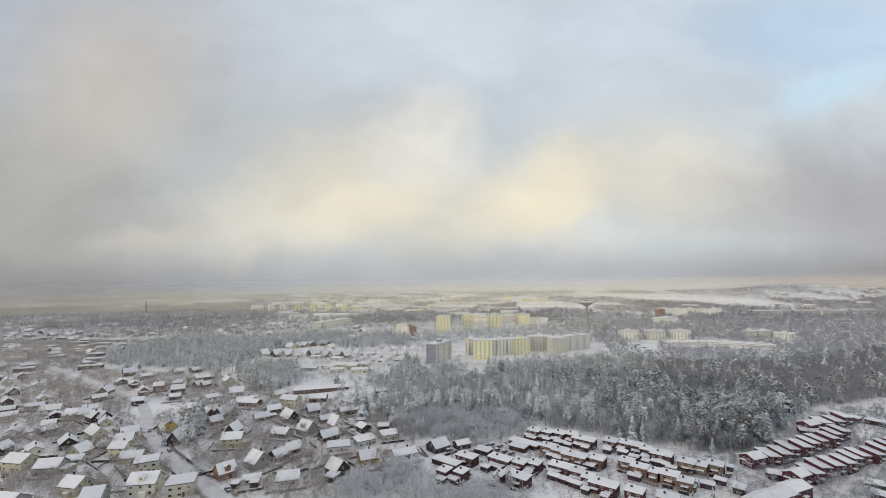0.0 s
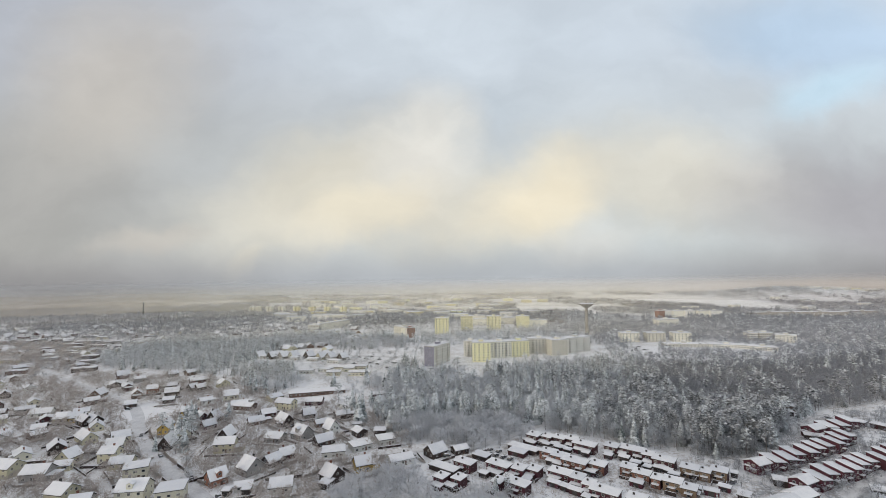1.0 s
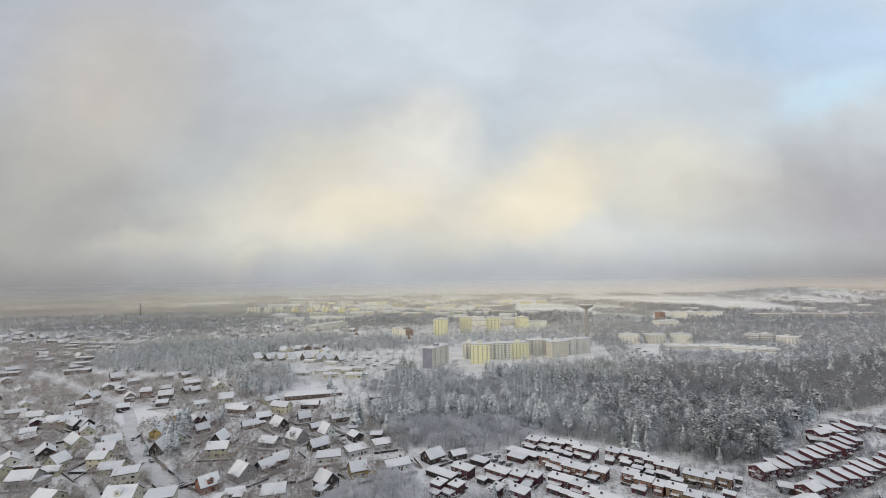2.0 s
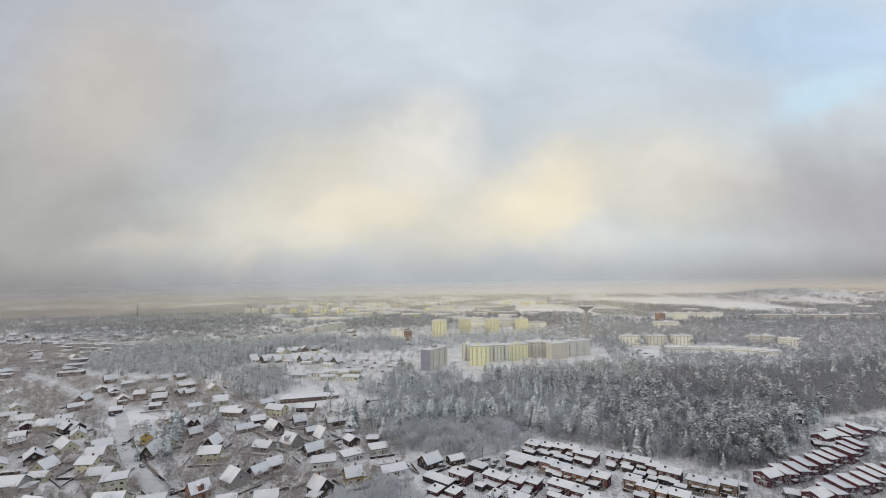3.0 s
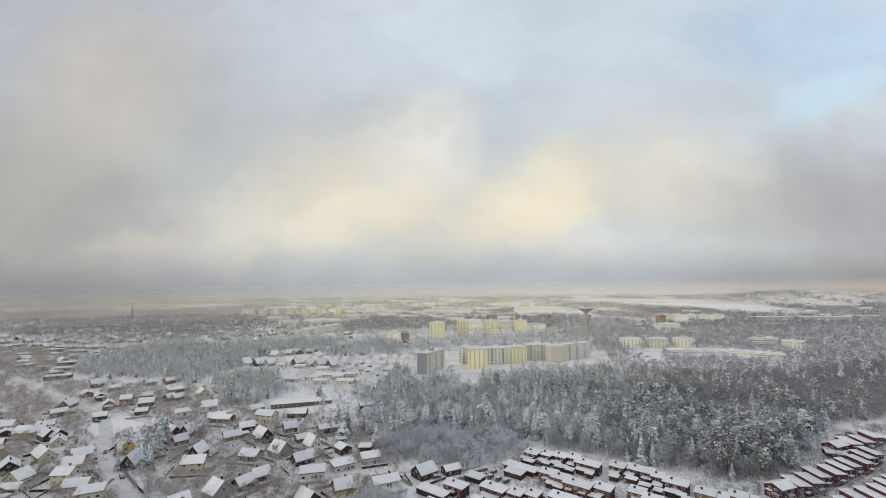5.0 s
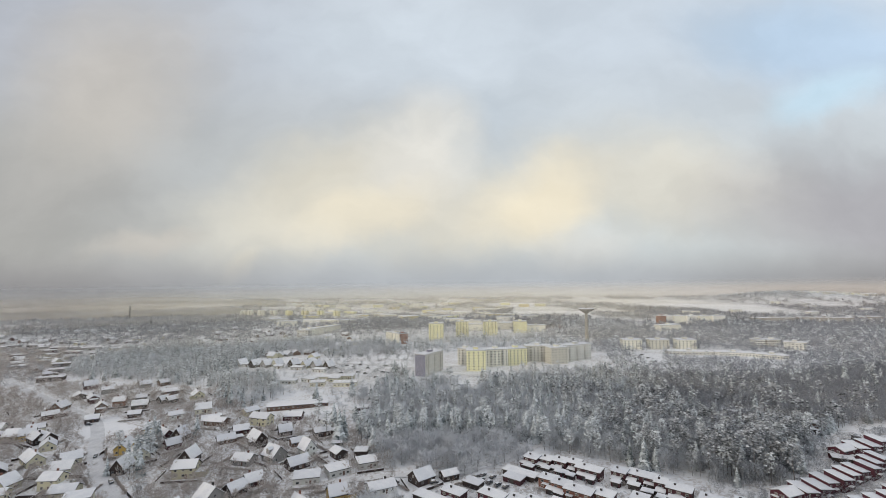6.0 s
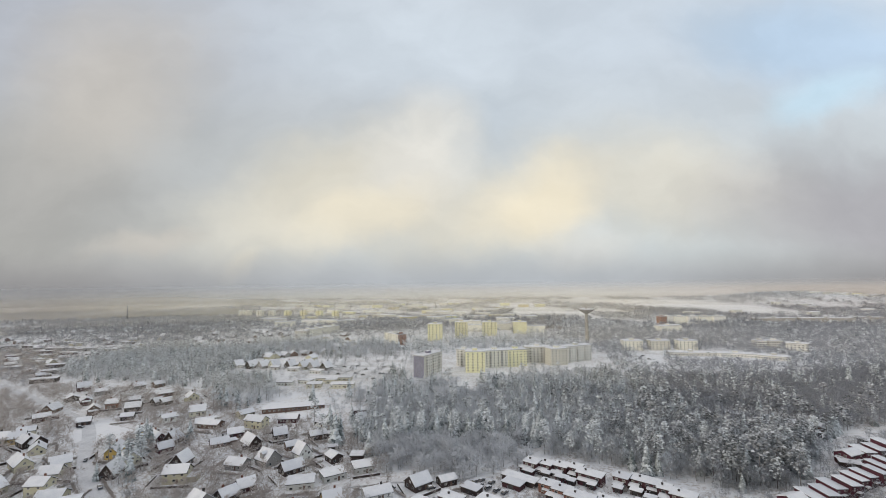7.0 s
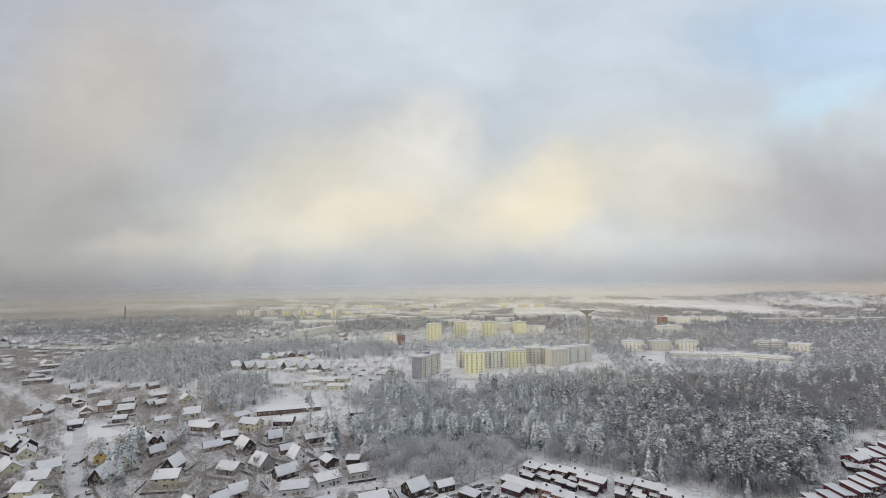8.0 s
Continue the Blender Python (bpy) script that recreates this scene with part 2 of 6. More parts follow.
def window_mesh(w, h):
    """A casement that faces -y: white frame, dark pane set back in it."""
    t = 0.07
    frame_bits = [box_data(-w / 2, w / 2, -0.06, 0.02, h / 2 - t, h / 2), box_data(-w / 2, w / 2, -0.08, 0.02, -h / 2, -h / 2 + t),
                  box_data(-w / 2, -w / 2 + t, -0.06, 0.02, -h / 2 + t, h / 2 - t), box_data(w / 2 - t, w / 2, -0.06, 0.02, -h / 2 + t, h / 2 - t)]
    v, f = join_data(*frame_bits)
    k = len(v)
    v += [(-w / 2 + t, -0.015, -h / 2 + t), (w / 2 - t, -0.015, -h / 2 + t), (w / 2 - t, -0.015, h / 2 - t), (-w / 2 + t, -0.015, h / 2 - t)]
    f.append((k, k + 1, k + 2, k + 3))
    return mesh_of("window", v, f, ("frame", "glass"), [0] * (len(f) - 1) + [1])


WINDOWS = {}


def window(parent, w, h, at, turn):
    m = parent.matrix_basis if parent.parent is None else parent.parent.matrix_basis @ parent.matrix_basis
    a = radians(turn)
    out = m.to_3x3() @ Vector((math.sin(a), -math.cos(a), 0))
    if out.x * (m.translation.x - 4) + out.y * (m.translation.y - 20) > 0.12 * m.translation.length:
        return None  # a back wall that nothing overlooks stays plain
    key = (round(w, 2), round(h, 2))
    if key not in WINDOWS:
        WINDOWS[key] = window_mesh(w, h)
    return part("window", WINDOWS[key], parent, "", at, turn)


def gable_walls(L, S, eave, peak, z0=-1.0):
    l, s = L / 2, S / 2
    v = [(-l, -s, z0), (l, -s, z0), (l, s, z0), (-l, s, z0), (-l, -s, eave), (l, -s, eave), (l, s, eave), (-l, s, eave), (-l, 0, peak), (l, 0, peak)]
    return v, [(0, 1, 5, 4), (2, 3, 7, 6), (1, 2, 6, 9, 5), (3, 0, 4, 8, 7), (4, 5, 9, 8), (6, 7, 8, 9)]


def pitched_slab(l0, l1, s, eave, peak, lift, thick, side, out=0.5):
    """One slope of a roof, from the ridge down past the wall on that side (-1 or 1)."""
    drop = (peak - eave) / s
    e = s + out
    ze = peak - drop * e
    v = []
    for z in (lift, lift + thick):
        v += [(l0, 0, peak + z), (l1, 0, peak + z), (l1, side * e, ze + z), (l0, side * e, ze + z)]
    f = [(0, 3, 2, 1), (4, 5, 6, 7), (0, 1, 5, 4), (1, 2, 6, 5), (2, 3, 7, 6), (3, 0, 4, 7)]
    return v, f if side < 0 else [q[::-1] for q in f]


def gable_roof(parent, L, S, eave, peak, out=0.5, snow=0.32):
    """Felted slopes with a blanket of snow that stops short of the eaves here and there."""
    l, s = L / 2 + out, S / 2
    part("roof", mesh_of("roof", *join_data(*[pitched_slab(-l, l, s, eave, peak, 0.02, 0.16, k, out) for k in (-1, 1)]), ("tar",)), parent, "dark roof felt")
    bits = []
    for k in (-1, 1):
        v, f = pitched_slab(-l + 0.06, l - 0.06, s, eave, peak, 0.185, snow, k, out - random.uniform(0.02, 0.16))
        bits.append((v, f))
    part("roof_snow", mesh_of("roof_snow", *join_data(*bits), ("snow",)), parent, "thick white snow")


def chimney(parent, x, y, z, tone="brick"):
    part("chimney", mesh_of("chimney", *join_data(box_data(-0.4, 0.4, -0.35, 0.35, -1.2, 0.9), box_data(-0.46, 0.46, -0.41, 0.41, 0.9, 1.02)), (tone,)), parent, "", (x, y, z))


def house(x, y, turn, L, S, eave, peak, tone, label, extras=""):
    """A detached house with its ridge along its own x. extras: d dormer, p porch, w annex, n no chimney."""
    h = thing("house", x, y, turn, label, "house", "detached houses in the gardens", radius=max(L, S) * 0.55)
    part("wall", mesh_of("wall", *gable_walls(L, S, eave, peak), (tone,)), h)
    gable_roof(h, L, S, eave, peak)
    floors = 2 if eave > 4 else 1
    for k in range(floors):
        z = 1.6 + 2.7 * k
        n = max(2, int(L / 3.6))
        for i in range(n):
            u = -L / 2 + L * (i + 0.5) / n
            window(h, 1.3, 1.3, (u, -S / 2, z), 0)
            window(h, 1.3, 1.3, (u, S / 2, z), 180)
        for i in range(2):
            u = -S / 4 + S / 2 * i
            window(h, 1.2, 1.3, (L / 2, u, z), 90)
            window(h, 1.2, 1.3, (-L / 2, u, z), -90)
    if peak - eave > 2.6:
        for k, t in ((1, 90), (-1, -90)):
            window(h, 1.1, 1.2, (k * L / 2, 0, eave + 0.9), t)
    part("door", mesh_of("door", *box_data(-0.5, 0.5, -0.07, 0.03, -0.1, 2.05), ("brown",)), h, "", (L * 0.12, -S / 2, 0.1))
    if "n" not in extras:
        chimney(h, L * random.choice((-0.2, 0.18)), 0.5, peak + 0.4, random.choice(("brick", "tar", "grey")))
    if "d" in extras:
        d = part("dormer", mesh_of("dormer", *gable_walls(3.0, 2.4, 1.3, 2.0, -1.0), (tone,)), h, "", (0, -S / 4 - 0.6, (eave + peak) / 2 - 0.2), 90)
        part("dormer_snow", mesh_of("dormer_snow", *join_data(*[pitched_slab(-1.6, 1.6, 1.2, 1.3, 2.0, 0.03, 0.28, k, 0.3) for k in (-1, 1)]), ("snow",)), d)
        window(d, 1.2, 1.0, (-1.5, 0, 0.6), -90)
    if "p" in extras:
        part("porch", mesh_of("porch", *box_data(-1.4, 1.4, -1.6, 0, -0.8, 2.4), (tone,)), h, "", (L * 0.12, -S / 2, 0))
        part("porch_snow", mesh_of("porch_snow", *box_data(-1.6, 1.6, -1.85, -0.02, 2.4, 2.75), ("snow",)), h, "", (L * 0.12, -S / 2, 0))
    if "w" in extras:
        part("annex", mesh_of("annex", *box_data(0, 4.5, -S * 0.4, S * 0.3, -1, 2.6), (tone,)), h, "", (L / 2, 0, 0))
        part("annex_snow", mesh_of("annex_snow", *box_data(0.02, 4.8, -S * 0.4 - 0.3, S * 0.3 + 0.3, 2.6, 2.98), ("snow",)), h, "", (L / 2, 0, 0))
    return h


def low_house(x, y, turn, L, S, tall, tone, label, name="house", group="flat-roofed houses", slope=0.35, windows=True):
    """A house, garage or shed under a nearly flat roof. Its front faces its own -y."""
    h = thing(name, x, y, turn, label, name, group, radius=max(L, S) * 0.55)
    l, s = L / 2, S / 2
    v, f = box_data(-l, l, -s, s, -1, tall)
    v[6], v[7] = (v[6][0], v[6][1], tall + slope), (v[7][0], v[7][1], tall + slope)
    part("wall", mesh_of("wall", v, f, (tone,)), h)
    o = 0.45

    def lid(z0, z1, inset):
        v, f = box_data(-l - o + inset, l + o - inset, -s - o + inset, s + o - inset, tall + z0, tall + z1)
        for i in (2, 3, 6, 7):
            v[i] = (v[i][0], v[i][1], v[i][2] + slope)
        return v, f

    part("roof", mesh_of("roof", *lid(0.01, 0.26, 0), ("tar",)), h, "dark roof edge")
    part("roof_snow", mesh_of("roof_snow", *lid(0.265, 0.55, 0.05), ("snow",)), h, "thick white snow")
    if windows:
        floors = 2 if tall > 3.7 else 1
        for k in range(floors):
            z = 1.25 + min(2.7, tall - 2.2) * k
            n = max(1, int(L / 3.2))
            for i in range(n):
                u = -l + L * (i + 0.5) / n
                window(h, 1.5, 1.1, (u, -s, z), 0)
                window(h, 1.5, 1.1, (u, s, z), 180)
            window(h, 1.2, 1.2, (l, 0, z), 90)
            window(h, 1.2, 1.2, (-l, 0, z), -90)
        part("door", mesh_of("door", *box_data(-0.5, 0.5, -0.07, 0.03, -0.1, 2.05), ("brown",)), h, "", (l * 0.3, -s, 0.1))
    else:
        part("door", mesh_of("door", *box_data(-1.2, 1.2, -0.07, 0.03, -0.1, 2.1), ("tar",)), h, "", (0, -s, 0.05))
    return h


def row_house(x, y, turn, L, S, tall, tone, label):
    """Terraced two-storey house: snow-laden roof, panelled gable end, canopy over the door."""
    tall += random.uniform(-0.25, 0.3)
    h = low_house(x, y, turn, L, S, tall, tone, label, "terraced_house", "terraced houses in rows", random.uniform(0.25, 0.6))
    v, f = box_data(0, 0.06, -S / 2 + 0.02, S / 2 - 0.02, -0.8, tall - 0.05)
    part("end_panel", mesh_of("end_panel", v, f, ("darkred",)), h, "dark wine-red boarded gable end", (L / 2 + 0.003, 0, 0))
    chimney(h, -L * 0.2, S * 0.1, tall + 0.5, "tar")
    for u in ([-L / 4, L / 4] if L > 11 else [0]):
        part("canopy", mesh_of("canopy", *box_data(-1.6, 1.6, -1.9, -0.01, 2.35, 2.5), ("darkred",)), h, "", (u, -S / 2, 0))
        part("canopy_snow", mesh_of("canopy_snow", *box_data(-1.58, 1.58, -1.88, -0.02, 2.505, 2.8), ("snow",)), h, "", (u, -S / 2, 0))
    return h


def gable_terrace(x, y, turn, L, S, eave, peak, label, end=False):
    """Wine-red terraced house, ridge along the row; the end house has lean-to roofs on its gable."""
    h = thing("terraced_house", x, y, turn, label, "terraced house", "red gabled terraces", radius=max(L, S) * 0.5)
    part("wall", mesh_of("wall", *gable_walls(L, S, eave, peak), ("red",)), h)
    gable_roof(h, L - 0.9, S, eave, peak, 0.5, 0.34)
    for z in (1.5, 4.0):
        for u in (-L / 4, L / 4):
            window(h, 1.2, 1.2, (u, -S / 2, z), 0)
            window(h, 1.2, 1.2, (u, S / 2, z), 180)
    part("door", mesh_of("door", *box_data(-0.5, 0.5, -0.07, 0.03, -0.1, 2.05), ("dark",)), h, "", (0, -S / 2, 0.1))
    part("canopy", mesh_of("canopy", *box_data(-1.4, 1.4, -1.6, -0.01, 2.3, 2.45), ("darkred",)), h, "", (0, -S / 2, 0))
    part("canopy_snow", mesh_of("canopy_snow", *box_data(-1.38, 1.38, -1.58, -0.02, 2.455, 2.75), ("snow",)), h, "", (0, -S / 2, 0))
    if end:
        for z, u in ((1.5, -S / 4), (1.5, S / 4), (4.2, -S / 6), (4.2, S / 6)):
            window(h, 1.2, 1.2, (-L / 2, u, z), -90)
        for z, u in ((2.4, -S / 5), (3.2, S / 6)):
            part("lean_to", mesh_of("lean_to", *box_data(-1.4, -0.01, -1.5, 1.5, z, z + 0.15), ("darkred",)), h, "", (-L / 2, u, 0))
            part("lean_to_snow", mesh_of("lean_to_snow", *box_data(-1.45, -0.02, -1.48, 1.48, z + 0.155, z + 0.45), ("snow",)), h, "", (-L / 2, u, 0))
    return h


def sawtooth_house(x, y, turn, L, S, tall, label):
    """Narrow wine-red terraced house; its one roof plane falls along the row and towards the front."""
    tall, back = tall + random.uniform(-0.5, 0.4), random.uniform(-0.9, 0.9)
    x, y = x - math.sin(radians(turn)) * back, y + math.cos(radians(turn)) * back
    h = thing("terraced_house", x, y, turn, label, "terraced house", "red stepped terraces", radius=S * 0.5)
    l, s, step, fall = L / 2, S / 2, 1.6, 0.8

    def slab(z0, z1, o):
        v, f = box_data(-l - o * 0.3, l - o * 0.6, -s - o, s + o, 0, 1)
        v = [(a, b, (z0 if c == 0 else z1) + tall - step * (a + l) / L + fall * b / s) for a, b, c in v]
        return v, f

    v, f = slab(0, 0, 0)
    v = [(a, b, -1) for a, b, c in v[:4]] + v[4:]
    part("wall", mesh_of("wall", v, f, ("red",)), h)
    part("roof", mesh_of("roof", *slab(0.01, 0.2, 0.5), ("tar",)), h, "dark roof edge")
    part("roof_snow", mesh_of("roof_snow", *slab(0.205, 0.5, 0.42), ("snow",)), h, "thick white snow")
    for z in (1.5, 3.9):
        for u in (-L / 4, L / 4):
            window(h, 1.2, 1.2, (u, -s, z), 0)
    part("door", mesh_of("door", *box_data(-0.5, 0.5, -0.07, 0.03, -0.1, 2.05), ("dark",)), h, "", (0, -s, 0.1))
    part("canopy", mesh_of("canopy", *box_data(-1.4, 1.4, -1.6, -0.01, 2.3, 2.45), ("darkred",)), h, "", (0, -s, 0))
    part("canopy_snow", mesh_of("canopy_snow", *box_data(-1.38, 1.38, -1.58, -0.02, 2.455, 2.75), ("snow",)), h, "", (0, -s, 0))
    return h


def flats(x, y, turn, L, S, floors, tone, label, cols=None, ends=3, end_tone="", balconies=False, z=None, storey=2.7):
    """A block of flats: walls, parapet with snow, each window, balconies, lift housing."""
    b = thing("apartment_building", x, y, turn, label, "apartment building", "blocks of flats", z=z, radius=max(L, S) * 0.5)
    top = floors * storey + 0.9
    l, s = L / 2, S / 2
    part("wall", mesh_of("wall", *box_data(-l, l, -s, s, -3, top), (tone,)), b)
    part("roof", mesh_of("roof", *box_data(-l - 0.25, l + 0.25, -s - 0.25, s + 0.25, top + 0.005, top + 0.4), ("concrete",)), b)
    part("roof_snow", mesh_of("roof_snow", *join_data(box_data(-l - 0.2, l + 0.2, -s - 0.2, s + 0.2, top + 0.405, top + 0.95), box_data(-2.4, 2.4, -s * 0.4, s * 0.4, top + 3.0, top + 3.3)), ("snow",)), b)
    part("lift_housing", mesh_of("lift_housing", *box_data(-2.3, 2.3, -s * 0.38, s * 0.38, top + 0.41, top + 2.99), (end_tone or tone,)), b)
    if end_tone:
        for k in (-1, 1):
            part("end_wall", mesh_of("end_wall", *box_data(min(0, k * 0.08), max(0, k * 0.08), -s + 0.03, s - 0.03, -2, top - 0.05), (end_tone,)), b, "", (k * (l + 0.004), 0, 0))
    cols = cols or max(2, int(L / 3.6))
    if y > 800:  # too far off for windows to be told apart
        return b
    for k in range(floors):
        zc = 1.7 + storey * k
        for i in range(cols):
            u = -l + L * (i + 0.5) / cols
            if balconies and i % 3 == 1:
                part("balcony", BALCONY, b, "", (u, -s, zc - 1.2))
                window(b, 2.2, 2.0, (u, -s, zc), 0)
            else:
                window(b, 1.5, 1.25, (u, -s, zc), 0)
        for i in range(ends):
            u = -s + S * (i + 0.5) / ends
            window(b, 1.4, 1.25, (l + 0.085 * bool(end_tone), u, zc), 90)
            window(b, 1.4, 1.25, (-l - 0.085 * bool(end_tone), u, zc), -90)
    return b


BALCONY = mesh_of("balcony", *join_data(box_data(-1.5, 1.5, -1.4, -0.005, -0.15, 0.05), box_data(-1.5, 1.5, -1.42, -1.32, 0.05, 1.1), box_data(-1.5, -1.42, -1.32, -0.005, 0.05, 1.1), box_data(1.42, 1.5, -1.32, -0.005, 0.05, 1.1)), ("aptwhite",))


def strip(name, points, width, tone, label, category, lift=0.06):
    """A road or path of even width along a bent line, laid on the ground."""
    pts = []
    for (x0, y0), (x1, y1) in zip(points, points[1:]):
        n = max(1, int(math.hypot(x1 - x0, y1 - y0) / 6))
        pts += [(x0 + (x1 - x0) * i / n, y0 + (y1 - y0) * i / n) for i in range(n)]
    pts.append(points[-1])
    for _ in range(3):
        pts = [pts[0]] + [((a[0] + 2 * b[0] + c[0]) / 4, (a[1] + 2 * b[1] + c[1]) / 4) for a, b, c in zip(pts, pts[1:], pts[2:])] + [pts[-1]]
    verts, faces = [], []
    for i, (x, y) in enumerate(pts):
        a, b = pts[max(0, i - 1)], pts[min(len(pts) - 1, i + 1)]
        dx, dy = b[0] - a[0], b[1] - a[1]
        d = math.hypot(dx, dy) or 1
        for k in (-1, -0.5, 0, 0.5, 1):
            px, py = x - dy / d * k * width / 2, y + dx / d * k * width / 2
            verts.append((px, py, ground(px, py) + lift + 0.27))
        if i:
            for k in range(4):
                faces.append((i * 5 - 5 + k, i * 5 - 4 + k, i * 5 + 1 + k, i * 5 + k))
        TAKEN.append((x, y, width * 0.55))
    ob = new(name, mesh_of(name, verts, [f[::-1] for f in faces], (tone,)))
    return tagged(ob, label, category, kind="structure")


# ---- roads and open places ----
strip("road", [(-394, 452), (-305, 398), (-241, 359), (-219, 332), (-198, 301), (-173, 271), (-146, 245), (-118, 221), (-97, 202), (-24, 140)], 7.5, "road", "street of packed snow between the gardens", "road")
strip("lane", [(-84, 161), (-157, 220), (-178, 239), (-195, 251), (-202, 255), (-213, 272), (-219, 292), (-220, 307), (-219, 329)], 4.0, "path", "narrow lane of trodden snow", "lane")
strip("lane", [(-202, 255), (-257, 243), (-311, 232)], 3.5, "path", "narrow lane of trodden snow", "lane")
strip("lane", [(-120, 535), (-53, 516), (-20, 498), (24, 465), (54, 465)], 7.0, "path", "snowy street by the flats", "lane")
strip("lane", [(-74, 409), (-69, 433), (-67, 485), (-48, 527)], 5.0, "path", "curving snowy street", "lane")
strip("lane", [(323, 269), (223, 231), (188, 213), (158, 192), (108, 140)], 5.0, "path", "cleared lane beside the terraces", "lane")
strip("lane", [(-72, 253), (-16, 267), (14, 265), (36, 282), (67, 308)], 5.0, "path", "snowy lane by the estate", "lane")


def patch(name, points, tone, label, category, lift=0.3):
    """A flat open place, laid as a fan of triangles on the ground."""
    cx, cy = sum(p[0] for p in points) / len(points), sum(p[1] for p in points) / len(points)
    rings = [(cx, cy, 0.0)]
    n = len(points) * 6
    edge = []
    for i in range(n):
        a, b, f = points[i // 6], points[(i // 6 + 1) % len(points)], (i % 6) / 6
        w = 1 + 0.10 * noise.noise((a[0] * 0.1 + i, b[1] * 0.1, 0.7))
        edge.append((cx + ((a[0] + (b[0] - a[0]) * f) - cx) * w, cy + ((a[1] + (b[1] - a[1]) * f) - cy) * w))
    verts, faces = [(cx, cy, ground(cx, cy) + lift)], []
    for k in range(1, 7):
        for x, y in edge:
            px, py = cx + (x - cx) * k / 6, cy + (y - cy) * k / 6
            verts.append((px, py, ground(px, py) + lift))
    for i in range(n):
        j = (i + 1) % n
        faces.append((0, 1 + i, 1 + j))
        for k in range(5):
            faces.append((1 + k * n + i, 1 + (k + 1) * n + i, 1 + (k + 1) * n + j, 1 + k * n + j))
    ob = new(name, mesh_of(name, verts, faces, (tone,)))
    x0, x1 = min(p[0] for p in edge), max(p[0] for p in edge)
    y0, y1 = min(p[1] for p in edge), max(p[1] for p in edge)
    step = max(6, (x1 - x0) / 14)
    for i in range(int((x1 - x0) / step) + 1):
        for j in range(int((y1 - y0) / step) + 1):
            x, y = x0 + i * step, y0 + j * step
            if inside(x, y, edge):
                TAKEN.append((x, y, step * 0.6))
    return tagged(ob, label, category, kind="structure")


def inside(x, y, poly):
    hit = False
    for (x0, y0), (x1, y1) in zip(poly, poly[1:] + poly[:1]):
        if (y0 > y) != (y1 > y) and x < x0 + (y - y0) / (y1 - y0) * (x1 - x0):
            hit = not hit
    return hit


patch("lake", [(669, 2140), (765, 1613), (860, 1388), (974, 1291), (1076, 1280), (1147, 1613), (1195, 1936), (1076, 2205), (837, 2313)], "ice", "frozen lake under smooth snow", "lake", 0.5)
patch("field", [(198, 1237), (323, 1226), (466, 1613), (394, 1721), (282, 1678)], "ice", "open white field", "field", 0.5)
patch("clearing", [(229, 516), (246, 516), (270, 570), (245, 587)], "snow", "snowy clearing in the woods", "clearing")
patch("yard", [(-24, 443), (12, 460), (60, 460), (60, 476), (6, 479), (-30, 468)], "snow", "snowy yard in front of the flats", "yard")
patch("green", [(-245, 350), (-227, 357), (-191, 342), (-201, 325), (-221, 323)], "snow", "snowy village green by the street", "green")

# ---- water tower and mast ----


def revolve(profile, sides, tone, name):
    v, f = [], []
    for r, z in profile:
        v += [(r * math.cos(6.2832 * i / sides), r * math.sin(6.2832 * i / sides), z) for i in range(sides)]
    for k in range(len(profile) - 1):
        for i in range(sides):
            j = (i + 1) % sides
            f.append((k * sides + i, k * sides + j, (k + 1) * sides + j, (k + 1) * sides + i))
    return mesh_of(name, v, f, (tone,))


tower = thing("water_tower", 221, 690, 0, "concrete water tower with a wide shallow dish on a slender shaft", "water tower", radius=12)
part("shaft", revolve([(2.8, -2), (2.3, 14), (2.0, 34), (2.3, 41.5)], 16, "concrete", "shaft"), tower)
part("dish", revolve([(2.3, 41.0), (6.0, 43.2), (11.4, 46.8), (11.6, 47.5), (11.2, 47.9)], 32, "concrete", "dish"), tower)
part("dish_snow", revolve([(11.25, 47.9), (10.5, 48.2), (2.2, 48.7), (0.01, 48.8)], 32, "snow", "dish_snow"), tower)
part("cabin", revolve([(1.8, 48.4), (1.8, 50.6), (1.2, 50.9), (0.3, 50.9), (0.15, 53.0), (0.01, 53.1)], 12, "concrete", "cabin"), tower)

mast = thing("radio_mast", -750, 1123, 0, "thin dark lattice radio mast", "mast")
for k in range(3):
    a = 2.094 * k
    v, f = box_data(-0.25, 0.25, -0.25, 0.25, -2, 42)
    part("leg", mesh_of("leg", v, f, ("tar",)), mast, "", (1.0 * math.cos(a), 1.0 * math.sin(a), 0))
for k in range(19):
    part("brace", mesh_of("brace", *join_data(*[box_data(-1.1, 1.1, -0.05, 0.05, -0.06, 0.06)]), ("tar",)), mast, "", (0, 0, 1 + 2 * k), 60 * k)

# the terraced estate: two-storey houses with flat roofs
row_house(54.6, 277.1, -40, 7.3, 5.8, 4.1, "darkred", "dark red terraced house with a snow-covered roof")
row_house(61.9, 275.2, -39, 6.5, 5.8, 4.1, "darkred", "dark red terraced house with a snow-covered roof")
row_house(68.8, 272.4, -39, 6.9, 5.8, 4.1, "darkred", "dark red terraced house with a snow-covered roof")
row_house(75.3, 269.8, -39, 5.7, 5.8, 4.1, "darkred", "dark red terraced house with a snow-covered roof")
row_house(80.0, 262.0, -39, 12.6, 5.8, 4.1, "darkred", "dark red terraced house with a snow-covered roof")
row_house(94.0, 258.1, -40, 6.8, 5.8, 4.1, "darkred", "dark red terraced house with a snow-covered roof")
row_house(103.4, 254.0, -40, 13.1, 5.8, 4.1, "darkred", "dark red terraced house with a snow-covered roof")
